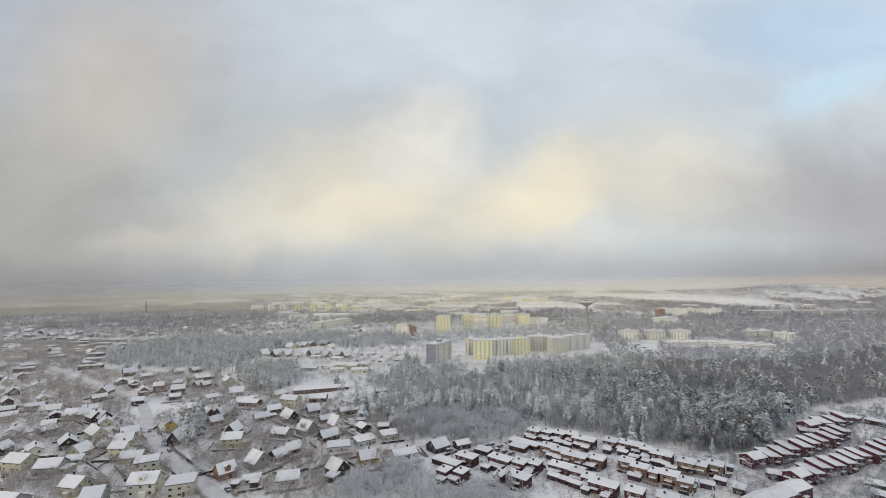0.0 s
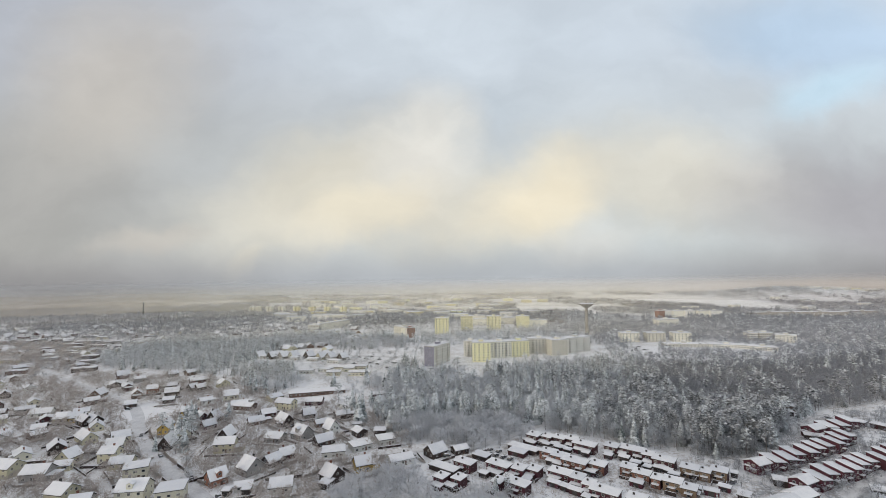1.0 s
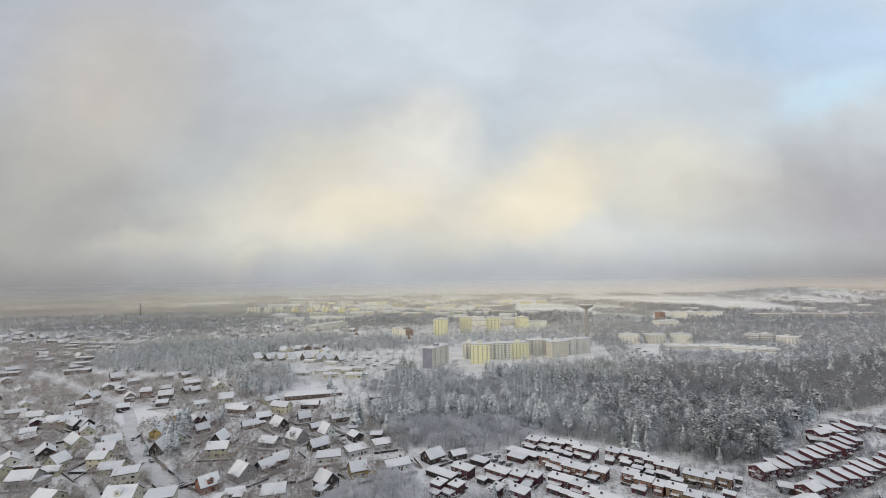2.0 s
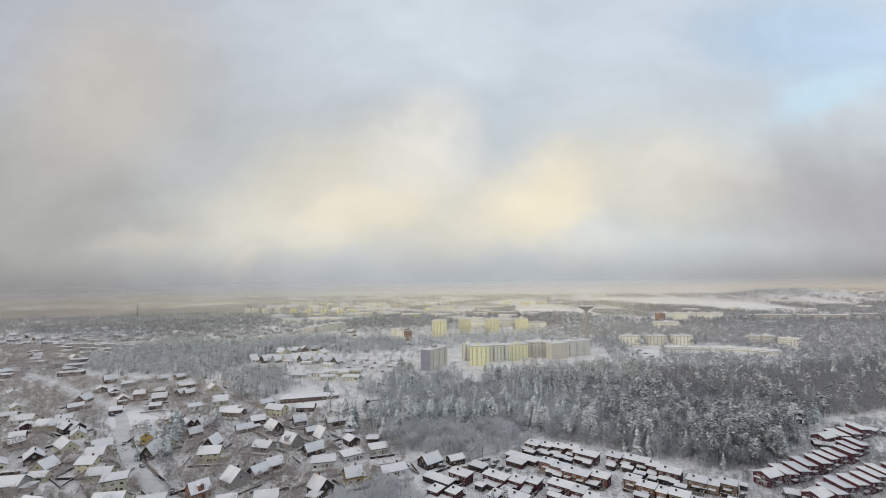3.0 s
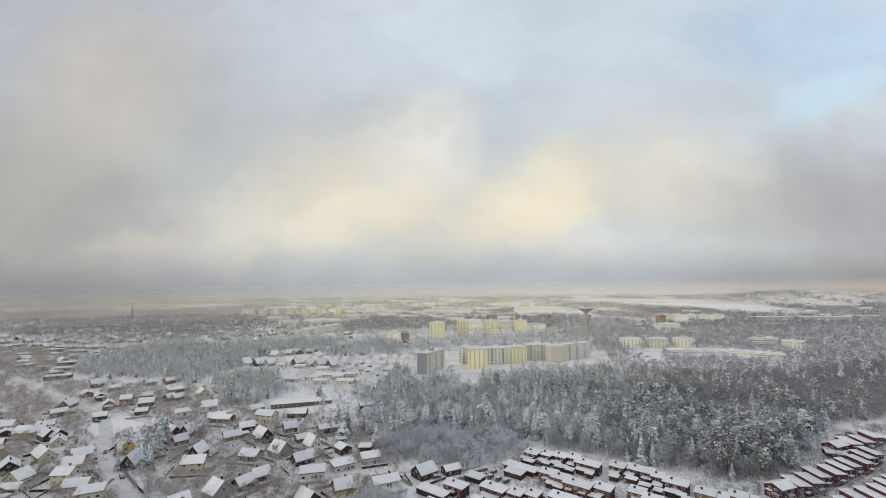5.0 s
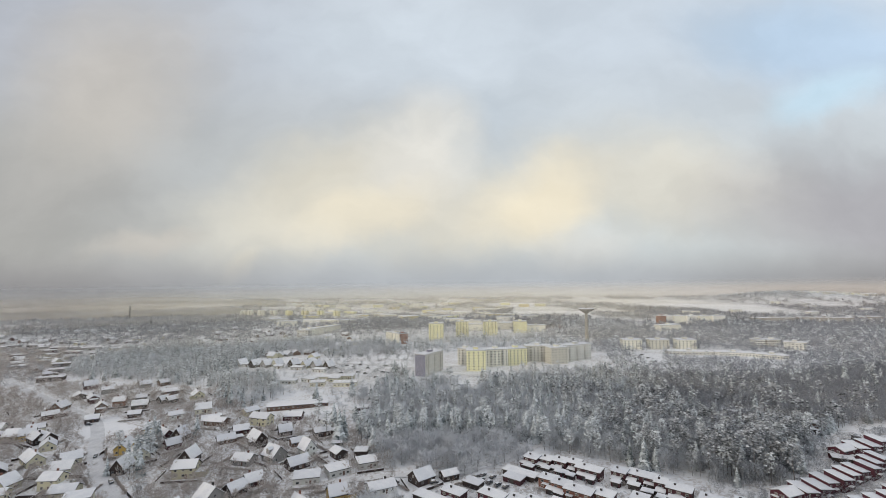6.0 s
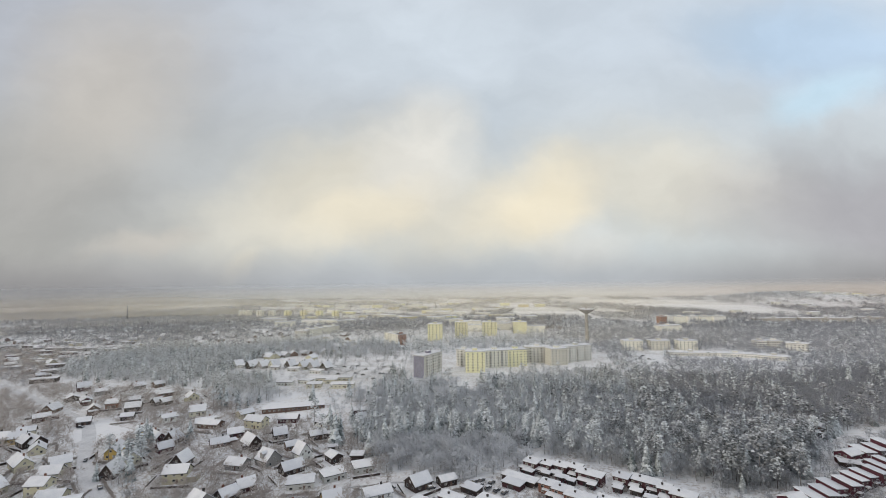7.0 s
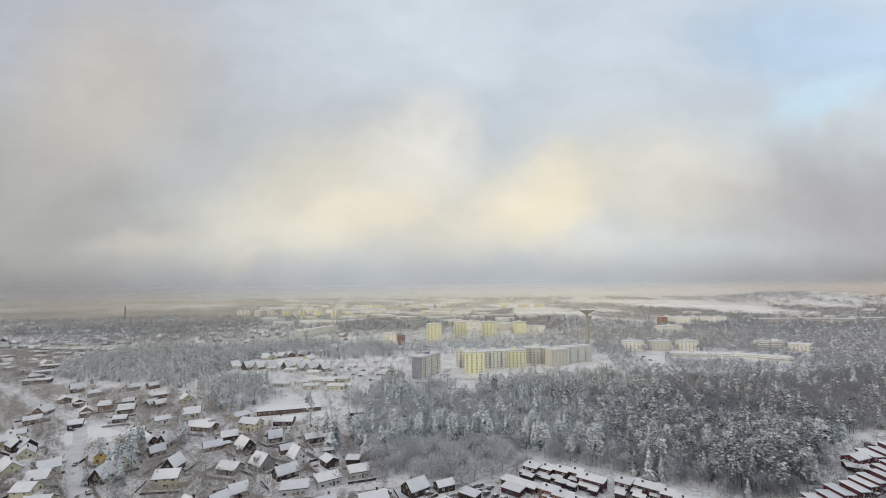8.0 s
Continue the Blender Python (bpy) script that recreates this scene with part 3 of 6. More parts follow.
row_house(108.7, 246.4, -38, 5.3, 5.8, 4.1, "darkred", "dark red terraced house with a snow-covered roof")
row_house(113.2, 238.6, -40, 10.2, 5.8, 4.1, "darkred", "dark red terraced house with a snow-covered roof")
row_house(121.0, 228.8, -40, 7.7, 5.8, 4.1, "ochre", "ochre brick terraced house under a snowy roof")
row_house(126.4, 225.6, -38, 5.0, 5.8, 4.1, "ochre", "ochre brick terraced house under a snowy roof")
row_house(133.3, 225.4, -39, 6.9, 5.8, 4.1, "ochre", "ochre brick terraced house under a snowy roof")
row_house(57.3, 252.2, -38, 8.1, 5.8, 4.1, "brick", "orange-brown brick terraced house under a snowy roof")
row_house(62.1, 246.2, -39, 8.1, 5.8, 4.1, "brick", "orange-brown brick terraced house under a snowy roof")
row_house(67.6, 238.5, -39, 12.5, 5.8, 4.1, "brick", "orange-brown brick terraced house under a snowy roof")
row_house(77.9, 235.0, -40, 8.4, 5.8, 4.1, "brick", "orange-brown brick terraced house under a snowy roof")
row_house(92.0, 231.4, -39, 6.7, 5.8, 4.1, "brick", "orange-brown brick terraced house under a snowy roof")
row_house(95.5, 224.3, -38, 7.5, 5.8, 4.1, "brick", "orange-brown brick terraced house under a snowy roof")
row_house(99.9, 218.6, -39, 3.9, 5.8, 4.1, "brick", "orange-brown brick terraced house under a snowy roof")
row_house(105.6, 215.1, -38, 7.6, 5.8, 4.1, "ochre", "ochre brick terraced house under a snowy roof")
row_house(109.9, 209.3, -38, 6.1, 5.8, 4.1, "ochre", "ochre brick terraced house under a snowy roof")
row_house(28.5, 236.0, -40, 12.1, 5.8, 4.1, "red", "wine-red boarded terraced house under thick snow")
row_house(38.0, 231.5, -38, 6.2, 5.8, 4.1, "red", "wine-red boarded terraced house under thick snow")
row_house(45.2, 230.5, -39, 6.1, 5.8, 4.1, "red", "wine-red boarded terraced house under thick snow")
row_house(25.9, 217.9, -40, 4.7, 5.8, 4.1, "red", "wine-red boarded terraced house under thick snow")
row_house(34.9, 214.7, -40, 9.1, 5.8, 4.1, "red", "wine-red boarded terraced house under thick snow")
row_house(57.3, 227.0, -38, 10.9, 5.8, 4.1, "red", "wine-red boarded terraced house under thick snow")
row_house(63.7, 220.5, -39, 5.7, 5.8, 4.1, "red", "wine-red boarded terraced house under thick snow")
row_house(67.0, 214.5, -38, 5.1, 5.8, 4.1, "red", "wine-red boarded terraced house under thick snow")
row_house(71.3, 206.6, -38, 12.1, 5.8, 4.1, "red", "wine-red boarded terraced house under thick snow")
row_house(82.4, 199.7, -38, 7.3, 5.8, 4.1, "red", "wine-red boarded terraced house under thick snow")
row_house(93.9, 193.4, -38, 7.9, 5.8, 4.1, "red", "wine-red boarded terraced house under thick snow")
row_house(11.4, 239.7, -39, 10.5, 5.8, 4.1, "red", "wine-red boarded terraced house under thick snow")
row_house(-0.6, 223.2, -38, 5.4, 5.8, 4.1, "red", "wine-red boarded terraced house under thick snow")
row_house(7.7, 221.3, -39, 5.2, 5.8, 4.1, "red", "wine-red boarded terraced house under thick snow")

# carports, sheds and garages of the estate
low_house(45.8, 263.0, -39, 17.8, 5.4, 2.3, "dark", "long dark boarded garage block roofed with snow", "garage", "garages of the estate", windows=False)
low_house(41.5, 257.5, -39, 9.5, 5.4, 2.3, "darkred", "long dark boarded garage block roofed with snow", "garage", "garages of the estate", windows=False)
low_house(21.1, 253.2, -39, 8.9, 5.4, 2.3, "dark", "long dark boarded garage block roofed with snow", "garage", "garages of the estate", windows=False)
low_house(0.6, 238.2, -39, 15.9, 5.4, 2.3, "dark", "long dark boarded garage block roofed with snow", "garage", "garages of the estate", windows=False)
low_house(50.7, 275.0, -37, 5.5, 2.7, 2.0, "darkred", "small dark red garden shed capped with snow", "shed", "garden sheds of the estate", windows=False)
low_house(51.5, 271.3, -42, 5.2, 2.7, 2.0, "darkred", "small dark red garden shed capped with snow", "shed", "garden sheds of the estate", windows=False)
low_house(58.2, 271.9, -41, 4.7, 2.7, 2.0, "red", "small dark red garden shed capped with snow", "shed", "garden sheds of the estate", windows=False)
low_house(59.9, 268.4, -39, 3.9, 2.7, 2.0, "dark", "small dark red garden shed capped with snow", "shed", "garden sheds of the estate", windows=False)
low_house(64.6, 267.9, -37, 5.0, 2.7, 2.0, "dark", "small dark red garden shed capped with snow", "shed", "garden sheds of the estate", windows=False)
low_house(65.4, 263.9, -39, 3.8, 2.7, 2.0, "red", "small dark red garden shed capped with snow", "shed", "garden sheds of the estate", windows=False)
low_house(67.0, 263.3, -39, 4.2, 2.7, 2.0, "red", "small dark red garden shed capped with snow", "shed", "garden sheds of the estate", windows=False)
low_house(72.6, 266.3, -38, 3.8, 2.7, 2.0, "dark", "small dark red garden shed capped with snow", "shed", "garden sheds of the estate", windows=False)
low_house(69.9, 259.5, -41, 3.5, 2.7, 2.0, "dark", "small dark red garden shed capped with snow", "shed", "garden sheds of the estate", windows=False)
low_house(76.8, 258.7, -38, 7.6, 2.7, 2.0, "red", "small dark red garden shed capped with snow", "shed", "garden sheds of the estate", windows=False)
low_house(78.3, 255.0, -37, 3.5, 2.7, 2.0, "darkred", "small dark red garden shed capped with snow", "shed", "garden sheds of the estate", windows=False)
low_house(90.5, 254.7, -38, 3.9, 2.7, 2.0, "dark", "small dark red garden shed capped with snow", "shed", "garden sheds of the estate", windows=False)
low_house(89.3, 251.4, -38, 4.0, 2.7, 2.0, "darkred", "small dark red garden shed capped with snow", "shed", "garden sheds of the estate", windows=False)
low_house(97.3, 252.8, -36, 3.8, 2.7, 2.0, "red", "small dark red garden shed capped with snow", "shed", "garden sheds of the estate", windows=False)
low_house(96.6, 248.4, -39, 4.9, 2.7, 2.0, "dark", "small dark red garden shed capped with snow", "shed", "garden sheds of the estate", windows=False)
low_house(104.1, 248.8, -38, 3.9, 2.7, 2.0, "dark", "small dark red garden shed capped with snow", "shed", "garden sheds of the estate", windows=False)
low_house(99.9, 241.5, -37, 4.7, 2.7, 2.0, "dark", "small dark red garden shed capped with snow", "shed", "garden sheds of the estate", windows=False)
low_house(105.6, 241.1, -40, 3.9, 2.7, 2.0, "dark", "small dark red garden shed capped with snow", "shed", "garden sheds of the estate", windows=False)
low_house(103.4, 235.9, -42, 3.3, 2.7, 2.0, "darkred", "small dark red garden shed capped with snow", "shed", "garden sheds of the estate", windows=False)
low_house(56.6, 244.9, -36, 4.2, 2.7, 2.0, "dark", "small dark red garden shed capped with snow", "shed", "garden sheds of the estate", windows=False)
low_house(59.3, 241.2, -40, 4.0, 2.7, 2.0, "darkred", "small dark red garden shed capped with snow", "shed", "garden sheds of the estate", windows=False)
low_house(72.8, 231.2, -40, 4.8, 2.7, 2.0, "darkred", "small dark red garden shed capped with snow", "shed", "garden sheds of the estate", windows=False)
low_house(25.4, 231.8, -42, 6.9, 2.7, 2.0, "darkred", "small dark red garden shed capped with snow", "shed", "garden sheds of the estate", windows=False)
low_house(34.6, 230.3, -37, 4.9, 2.7, 2.0, "red", "small dark red garden shed capped with snow", "shed", "garden sheds of the estate", windows=False)
low_house(31.8, 227.0, -42, 4.0, 2.7, 2.0, "darkred", "small dark red garden shed capped with snow", "shed", "garden sheds of the estate", windows=False)
low_house(41.6, 228.4, -37, 4.8, 2.7, 2.0, "dark", "small dark red garden shed capped with snow", "shed", "garden sheds of the estate", windows=False)
low_house(40.2, 224.2, -38, 3.9, 2.7, 2.0, "red", "small dark red garden shed capped with snow", "shed", "garden sheds of the estate", windows=False)
low_house(53.5, 225.4, -39, 5.0, 2.7, 2.0, "red", "small dark red garden shed capped with snow", "shed", "garden sheds of the estate", windows=False)
low_house(52.0, 220.4, -39, 5.6, 2.7, 2.0, "red", "small dark red garden shed capped with snow", "shed", "garden sheds of the estate", windows=False)
low_house(56.2, 216.4, -40, 3.8, 2.7, 2.0, "darkred", "small dark red garden shed capped with snow", "shed", "garden sheds of the estate", windows=False)
low_house(60.1, 212.4, -41, 5.9, 2.7, 2.0, "darkred", "small dark red garden shed capped with snow", "shed", "garden sheds of the estate", windows=False)
low_house(63.0, 206.3, -42, 3.2, 2.7, 2.0, "dark", "small dark red garden shed capped with snow", "shed", "garden sheds of the estate", windows=False)
low_house(65.7, 210.5, -36, 3.8, 2.7, 2.0, "darkred", "small dark red garden shed capped with snow", "shed", "garden sheds of the estate", windows=False)
low_house(69.3, 199.9, -38, 3.0, 2.7, 2.0, "red", "small dark red garden shed capped with snow", "shed", "garden sheds of the estate", windows=False)
low_house(62.2, 217.4, -38, 5.7, 2.7, 2.0, "darkred", "small dark red garden shed capped with snow", "shed", "garden sheds of the estate", windows=False)
low_house(90.5, 219.2, -40, 5.7, 2.7, 2.0, "red", "small dark red garden shed capped with snow", "shed", "garden sheds of the estate", windows=False)
low_house(-2.5, 218.3, -37, 4.6, 2.7, 2.0, "darkred", "small dark red garden shed capped with snow", "shed", "garden sheds of the estate", windows=False)
low_house(3.2, 218.3, -40, 5.1, 2.7, 2.0, "red", "small dark red garden shed capped with snow", "shed", "garden sheds of the estate", windows=False)
low_house(20.1, 231.2, -40, 4.3, 2.7, 2.0, "dark", "small dark red garden shed capped with snow", "shed", "garden sheds of the estate", windows=False)
low_house(109.3, 234.4, -38, 6.1, 2.7, 2.0, "dark", "small dark red garden shed capped with snow", "shed", "garden sheds of the estate", windows=False)
low_house(112.4, 227.4, -38, 4.5, 2.7, 2.0, "darkred", "small dark red garden shed capped with snow", "shed", "garden sheds of the estate", windows=False)
low_house(111.7, 231.3, -40, 3.1, 2.7, 2.0, "dark", "small dark red garden shed capped with snow", "shed", "garden sheds of the estate", windows=False)
low_house(121.4, 226.3, -38, 3.9, 2.7, 2.0, "dark", "small dark red garden shed capped with snow", "shed", "garden sheds of the estate", windows=False)
low_house(141.8, 227.6, -36, 2.8, 2.7, 2.0, "darkred", "small dark red garden shed capped with snow", "shed", "garden sheds of the estate", windows=False)
low_house(115.5, 212.9, -36, 2.8, 2.7, 2.0, "red", "small dark red garden shed capped with snow", "shed", "garden sheds of the estate", windows=False)
low_house(112.0, 207.5, -40, 2.3, 2.7, 2.0, "dark", "small dark red garden shed capped with snow", "shed", "garden sheds of the estate", windows=False)
low_house(128.3, 213.6, -42, 4.6, 2.7, 2.0, "red", "small dark red garden shed capped with snow", "shed", "garden sheds of the estate", windows=False)
low_house(120.1, 210.0, -36, 5.7, 2.7, 2.0, "red", "small dark red garden shed capped with snow", "shed", "garden sheds of the estate", windows=False)

for k in range(3):
    low_house(216.5 + 15.5 * k, 356.5 - 10.2 * k, -33, 17.5, 7.0, 2.7, "brown", "long low brown garage row with a snowy roof by the wood", "garage", "garages by the wood", windows=False)

# the gabled terraces, stepped along their lanes
gable_terrace(157.8, 233.5, 20, 10.3, 7.6, 4.8, 6.4, "wine-red gabled end house of a terrace under snow", end=True)
sawtooth_house(167.1, 235.4, 20, 9.3, 7.6, 6.2, "wine-red terraced house with a sloping snow-laden roof")
sawtooth_house(175.5, 239.4, 20, 9.3, 7.6, 6.2, "wine-red terraced house with a sloping snow-laden roof")
sawtooth_house(183.9, 243.7, 23, 9.3, 7.6, 6.2, "wine-red terraced house with a sloping snow-laden roof")
sawtooth_house(193.0, 246.0, 23, 9.3, 7.6, 6.2, "wine-red terraced house with a sloping snow-laden roof")
sawtooth_house(201.1, 250.8, 29, 9.3, 7.6, 6.2, "wine-red terraced house with a sloping snow-laden roof")
sawtooth_house(208.9, 255.8, 29, 9.3, 7.6, 6.2, "wine-red terraced house with a sloping snow-laden roof")
sawtooth_house(217.8, 259.1, 29, 9.3, 7.6, 6.2, "wine-red terraced house with a sloping snow-laden roof")
sawtooth_house(225.6, 264.3, 27, 9.3, 7.6, 6.2, "wine-red terraced house with a sloping snow-laden roof")
sawtooth_house(233.6, 269.1, 27, 9.3, 7.6, 6.2, "wine-red terraced house with a sloping snow-laden roof")
gable_terrace(164.2, 213.4, 25, 9.9, 7.6, 4.8, 6.4, "wine-red gabled end house of a terrace under snow", end=True)
sawtooth_house(173.0, 215.8, 25, 9.0, 7.6, 6.2, "wine-red terraced house with a sloping snow-laden roof")
sawtooth_house(180.8, 220.3, 23, 9.0, 7.6, 6.2, "wine-red terraced house with a sloping snow-laden roof")
sawtooth_house(188.9, 224.3, 23, 9.0, 7.6, 6.2, "wine-red terraced house with a sloping snow-laden roof")
sawtooth_house(197.7, 226.5, 23, 9.0, 7.6, 6.2, "wine-red terraced house with a sloping snow-laden roof")
sawtooth_house(205.6, 231.0, 25, 9.0, 7.6, 6.2, "wine-red terraced house with a sloping snow-laden roof")
sawtooth_house(213.5, 235.2, 25, 9.0, 7.6, 6.2, "wine-red terraced house with a sloping snow-laden roof")
sawtooth_house(222.3, 237.6, 25, 9.0, 7.6, 6.2, "wine-red terraced house with a sloping snow-laden roof")
sawtooth_house(230.0, 242.2, 25, 9.0, 7.6, 6.2, "wine-red terraced house with a sloping snow-laden roof")
sawtooth_house(237.9, 246.5, 27, 9.0, 7.6, 6.2, "wine-red terraced house with a sloping snow-laden roof")
sawtooth_house(246.6, 249.2, 27, 9.0, 7.6, 6.2, "wine-red terraced house with a sloping snow-laden roof")
sawtooth_house(254.2, 254.1, 27, 9.0, 7.6, 6.2, "wine-red terraced house with a sloping snow-laden roof")
gable_terrace(130.2, 190.2, 30, 12.2, 8.0, 4.8, 6.4, "wine-red gabled end house of a terrace under snow", end=True)
gable_terrace(141.5, 194.8, 23, 12.2, 8.0, 4.8, 6.4, "wine-red gabled end house of a terrace under snow", end=True)
gable_terrace(152.3, 200.5, 23, 12.2, 8.0, 4.8, 6.4, "wine-red gabled end house of a terrace under snow", end=True)
gable_terrace(226.8, 282.4, 21, 12.2, 7.6, 4.8, 6.4, "wine-red gabled end house of a terrace under snow", end=True)
sawtooth_house(237.7, 284.9, 21, 11.1, 7.6, 6.2, "wine-red terraced house with a sloping snow-laden roof")
sawtooth_house(247.6, 289.9, 23, 11.1, 7.6, 6.2, "wine-red terraced house with a sloping snow-laden roof")
sawtooth_house(257.6, 294.7, 23, 11.1, 7.6, 6.2, "wine-red terraced house with a sloping snow-laden roof")
low_house(225.8, 285.2, -78, 5.7, 5.0, 2.6, "dark", "dark red outbuilding with snow on its flat roof", "shed", "outbuildings by the gabled terraces", windows=False)
low_house(221.4, 279.9, -77, 5.2, 5.0, 2.6, "darkred", "dark red outbuilding with snow on its flat roof", "shed", "outbuildings by the gabled terraces", windows=False)
low_house(220.3, 275.1, -30, 9.0, 5.0, 2.6, "dark", "dark red outbuilding with snow on its flat roof", "shed", "outbuildings by the gabled terraces", windows=False)
low_house(269.5, 298.2, -60, 5.7, 5.0, 2.6, "darkred", "dark red outbuilding with snow on its flat roof", "shed", "outbuildings by the gabled terraces", windows=False)
low_house(277.0, 291.1, -62, 10.3, 5.0, 2.6, "darkred", "dark red outbuilding with snow on its flat roof", "shed", "outbuildings by the gabled terraces", windows=False)
low_house(259.6, 306.7, -78, 6.6, 5.0, 2.6, "dark", "dark red outbuilding with snow on its flat roof", "shed", "outbuildings by the gabled terraces", windows=False)
low_house(233.0, 329.4, -26, 6.7, 5.0, 2.6, "dark", "dark red outbuilding with snow on its flat roof", "shed", "outbuildings by the gabled terraces", windows=False)
low_house(240.6, 321.6, -27, 6.4, 5.0, 2.6, "dark", "dark red outbuilding with snow on its flat roof", "shed", "outbuildings by the gabled terraces", windows=False)
low_house(157.5, 218.8, -29, 5.4, 5.0, 2.6, "dark", "dark red outbuilding with snow on its flat roof", "shed", "outbuildings by the gabled terraces", windows=False)
low_house(131.5, 205.0, -41, 4.6, 5.0, 2.6, "dark", "dark red outbuilding with snow on its flat roof", "shed", "outbuildings by the gabled terraces", windows=False)
low_house(193.8, 207.2, -35, 7.0, 5.0, 2.6, "dark", "dark red outbuilding with snow on its flat roof", "shed", "outbuildings by the gabled terraces", windows=False)
low_house(186.9, 197.7, -51, 4.9, 5.0, 2.6, "darkred", "dark red outbuilding with snow on its flat roof", "shed", "outbuildings by the gabled terraces", windows=False)
low_house(264.8, 300.7, -38, 13.8, 5.0, 2.6, "darkred", "dark red outbuilding with snow on its flat roof", "shed", "outbuildings by the gabled terraces", windows=False)

# detached houses in the gardens
house(-295.9, 339.8, 21, 12.9, 8.0, 2.9, 5.5, "white", "white house with a long snowy roof")
house(-269.1, 326.9, 7, 8.2, 9.0, 3.2, 6.5, "straw", "pale yellow house with a snowy roof")
house(-248.8, 320.6, -31, 11.4, 7.0, 3.4, 6.5, "dark", "dark boarded gabled house under snow")
house(-259.3, 295.5, 65, 8.4, 7.0, 2.7, 4.5, "brown", "brown house with a low snowy roof", "n")
house(-221.3, 287.4, -36, 15.0, 8.0, 3.2, 6.8, "straw", "pale yellow gabled house under snow")
house(-200.4, 288.1, 40, 9.4, 8.0, 3.0, 6.0, "straw", "straw-yellow house with a long snowy roof")
house(-193.7, 275.0, 16, 9.2, 8.0, 3.0, 6.0, "cream", "cream house with a long snowy roof")
house(-184.0, 257.5, 3, 8.7, 8.0, 5.0, 7.5, "straw", "pale yellow two-storey house with a snowy roof", "w")
house(-205.0, 255.2, 84, 8.0, 8.5, 3.7, 7.5, "straw", "pale yellow gabled house under snow")
house(-200.1, 246.5, 11, 8.1, 6.0, 2.8, 4.6, "straw", "straw-yellow house with a low snowy roof", "n")
house(-224.4, 240.3, -11, 12.8, 9.0, 5.0, 8.0, "straw", "pale yellow gabled house under snow")
house(-204.0, 235.7, 9, 11.2, 9.0, 4.0, 7.0, "grey", "grey house with a broad snowy roof", "w")
house(-172.8, 213.4, -11, 9.7, 9.0, 4.4, 7.5, "straw", "pale yellow gabled house with a porch", "p")
house(-155.4, 202.4, 16, 8.0, 10.0, 4.4, 7.5, "grey", "grey gabled house under a broad snowy roof")
house(-171.1, 249.1, 12, 10.7, 8.0, 2.9, 5.2, "straw", "straw-yellow house with a low snowy roof")
low_house(-155.0, 236.4, 26, 10.4, 9.0, 5.6, "cream", "cream two-storey house with a flat snowy roof")
house(-140.0, 213.1, 8, 12.0, 9.5, 5.6, 9.0, "cream", "large cream two-storey house with a gabled snowy roof", "pd")
low_house(-122.4, 211.9, 18, 11.1, 9.5, 5.8, "cream", "cream two-storey house with a low hipped snowy roof")
house(-192.8, 200.2, -10, 15.0, 10.0, 3.4, 6.5, "grey", "grey house under a broad snowy roof")
house(-255.5, 261.7, 96, 8.0, 7.0, 3.4, 6.5, "dark", "dark gabled house under snow")
house(-182.6, 304.7, 107, 14.4, 6.5, 3.6, 6.5, "yellow", "small yellow gabled house under snow")
house(-163.9, 276.4, 100, 11.4, 7.0, 2.8, 7.5, "dark", "dark house with a steep snowy roof")
house(-160.3, 323.9, 80, 8.0, 7.5, 3.0, 7.5, "dark", "dark gabled house with a steep snowy roof")
house(-134.6, 288.1, 87, 9.5, 7.5, 3.0, 7.5, "dark", "dark gabled house with a steep snowy roof")
house(-157.4, 310.0, 50, 8.0, 7.0, 2.6, 5.5, "red", "dark red cottage under snow")
house(-126.1, 269.6, 8, 11.1, 8.0, 5.0, 7.8, "straw", "yellow two-storey house with a snowy roof", "w")
house(-110.4, 227.9, 48, 8.2, 8.0, 3.4, 7.0, "orange", "orange brick gabled house under snow", "d")
house(-98.8, 239.8, -34, 9.0, 10.0, 3.6, 8.0, "grey", "grey gabled house with a broad snowy roof")
house(-108.3, 315.5, -44, 11.6, 8.0, 3.2, 7.5, "dark", "dark gabled house with a porch under snow", "p")
house(-87.9, 289.1, -34, 10.0, 9.5, 3.4, 8.0, "grey", "grey gabled house with a broad snowy roof", "d")
house(-71.2, 294.5, -43, 8.0, 7.5, 4.6, 9.5, "white", "tall white house with a steep snowy roof and dark gable")
house(-96.3, 330.1, 30, 8.0, 7.0, 2.8, 6.5, "dark", "dark house under thick snow")
house(-102.7, 284.7, -14, 10.8, 8.0, 2.8, 5.2, "grey", "grey house with a low snowy roof")
low_house(-61.4, 261.4, 12, 12.4, 9.0, 3.0, "white", "low white house with a flat snowy roof")
low_house(-48.1, 270.3, 32, 11.3, 9.0, 3.0, "white", "low white house with a flat snowy roof")
low_house(-34.6, 279.2, 22, 9.9, 9.0, 3.0, "white", "low pale house with a flat snowy roof")
low_house(-40.0, 293.5, 0, 6.9, 6.0, 3.0, "dark", "black garage with a flat snowy roof", "garage", "garages in the gardens", windows=False)
low_house(-56.9, 307.7, 15, 5.3, 3.5, 2.4, "white", "small white shed with a snowy roof", "shed", "sheds in the gardens", windows=False)
house(-41.9, 242.0, 25, 8.0, 8.5, 3.6, 6.8, "yellow", "bright yellow house with a snowy roof", "w")
house(-54.5, 229.8, -41, 9.0, 8.5, 3.4, 7.4, "dark", "dark red-brown gabled house under snow", "p")
low_house(-55.3, 222.4, -22, 5.2, 5.5, 2.6, "dark", "dark garage with a snowy roof", "garage", "garages in the gardens", windows=False)
house(-23.0, 249.9, 25, 12.5, 9.0, 2.8, 4.6, "white", "low white house with a long snowy roof")
house(-4.2, 259.4, 39, 9.9, 9.0, 2.8, 6.2, "dark", "dark gabled house with a broad snowy roof")
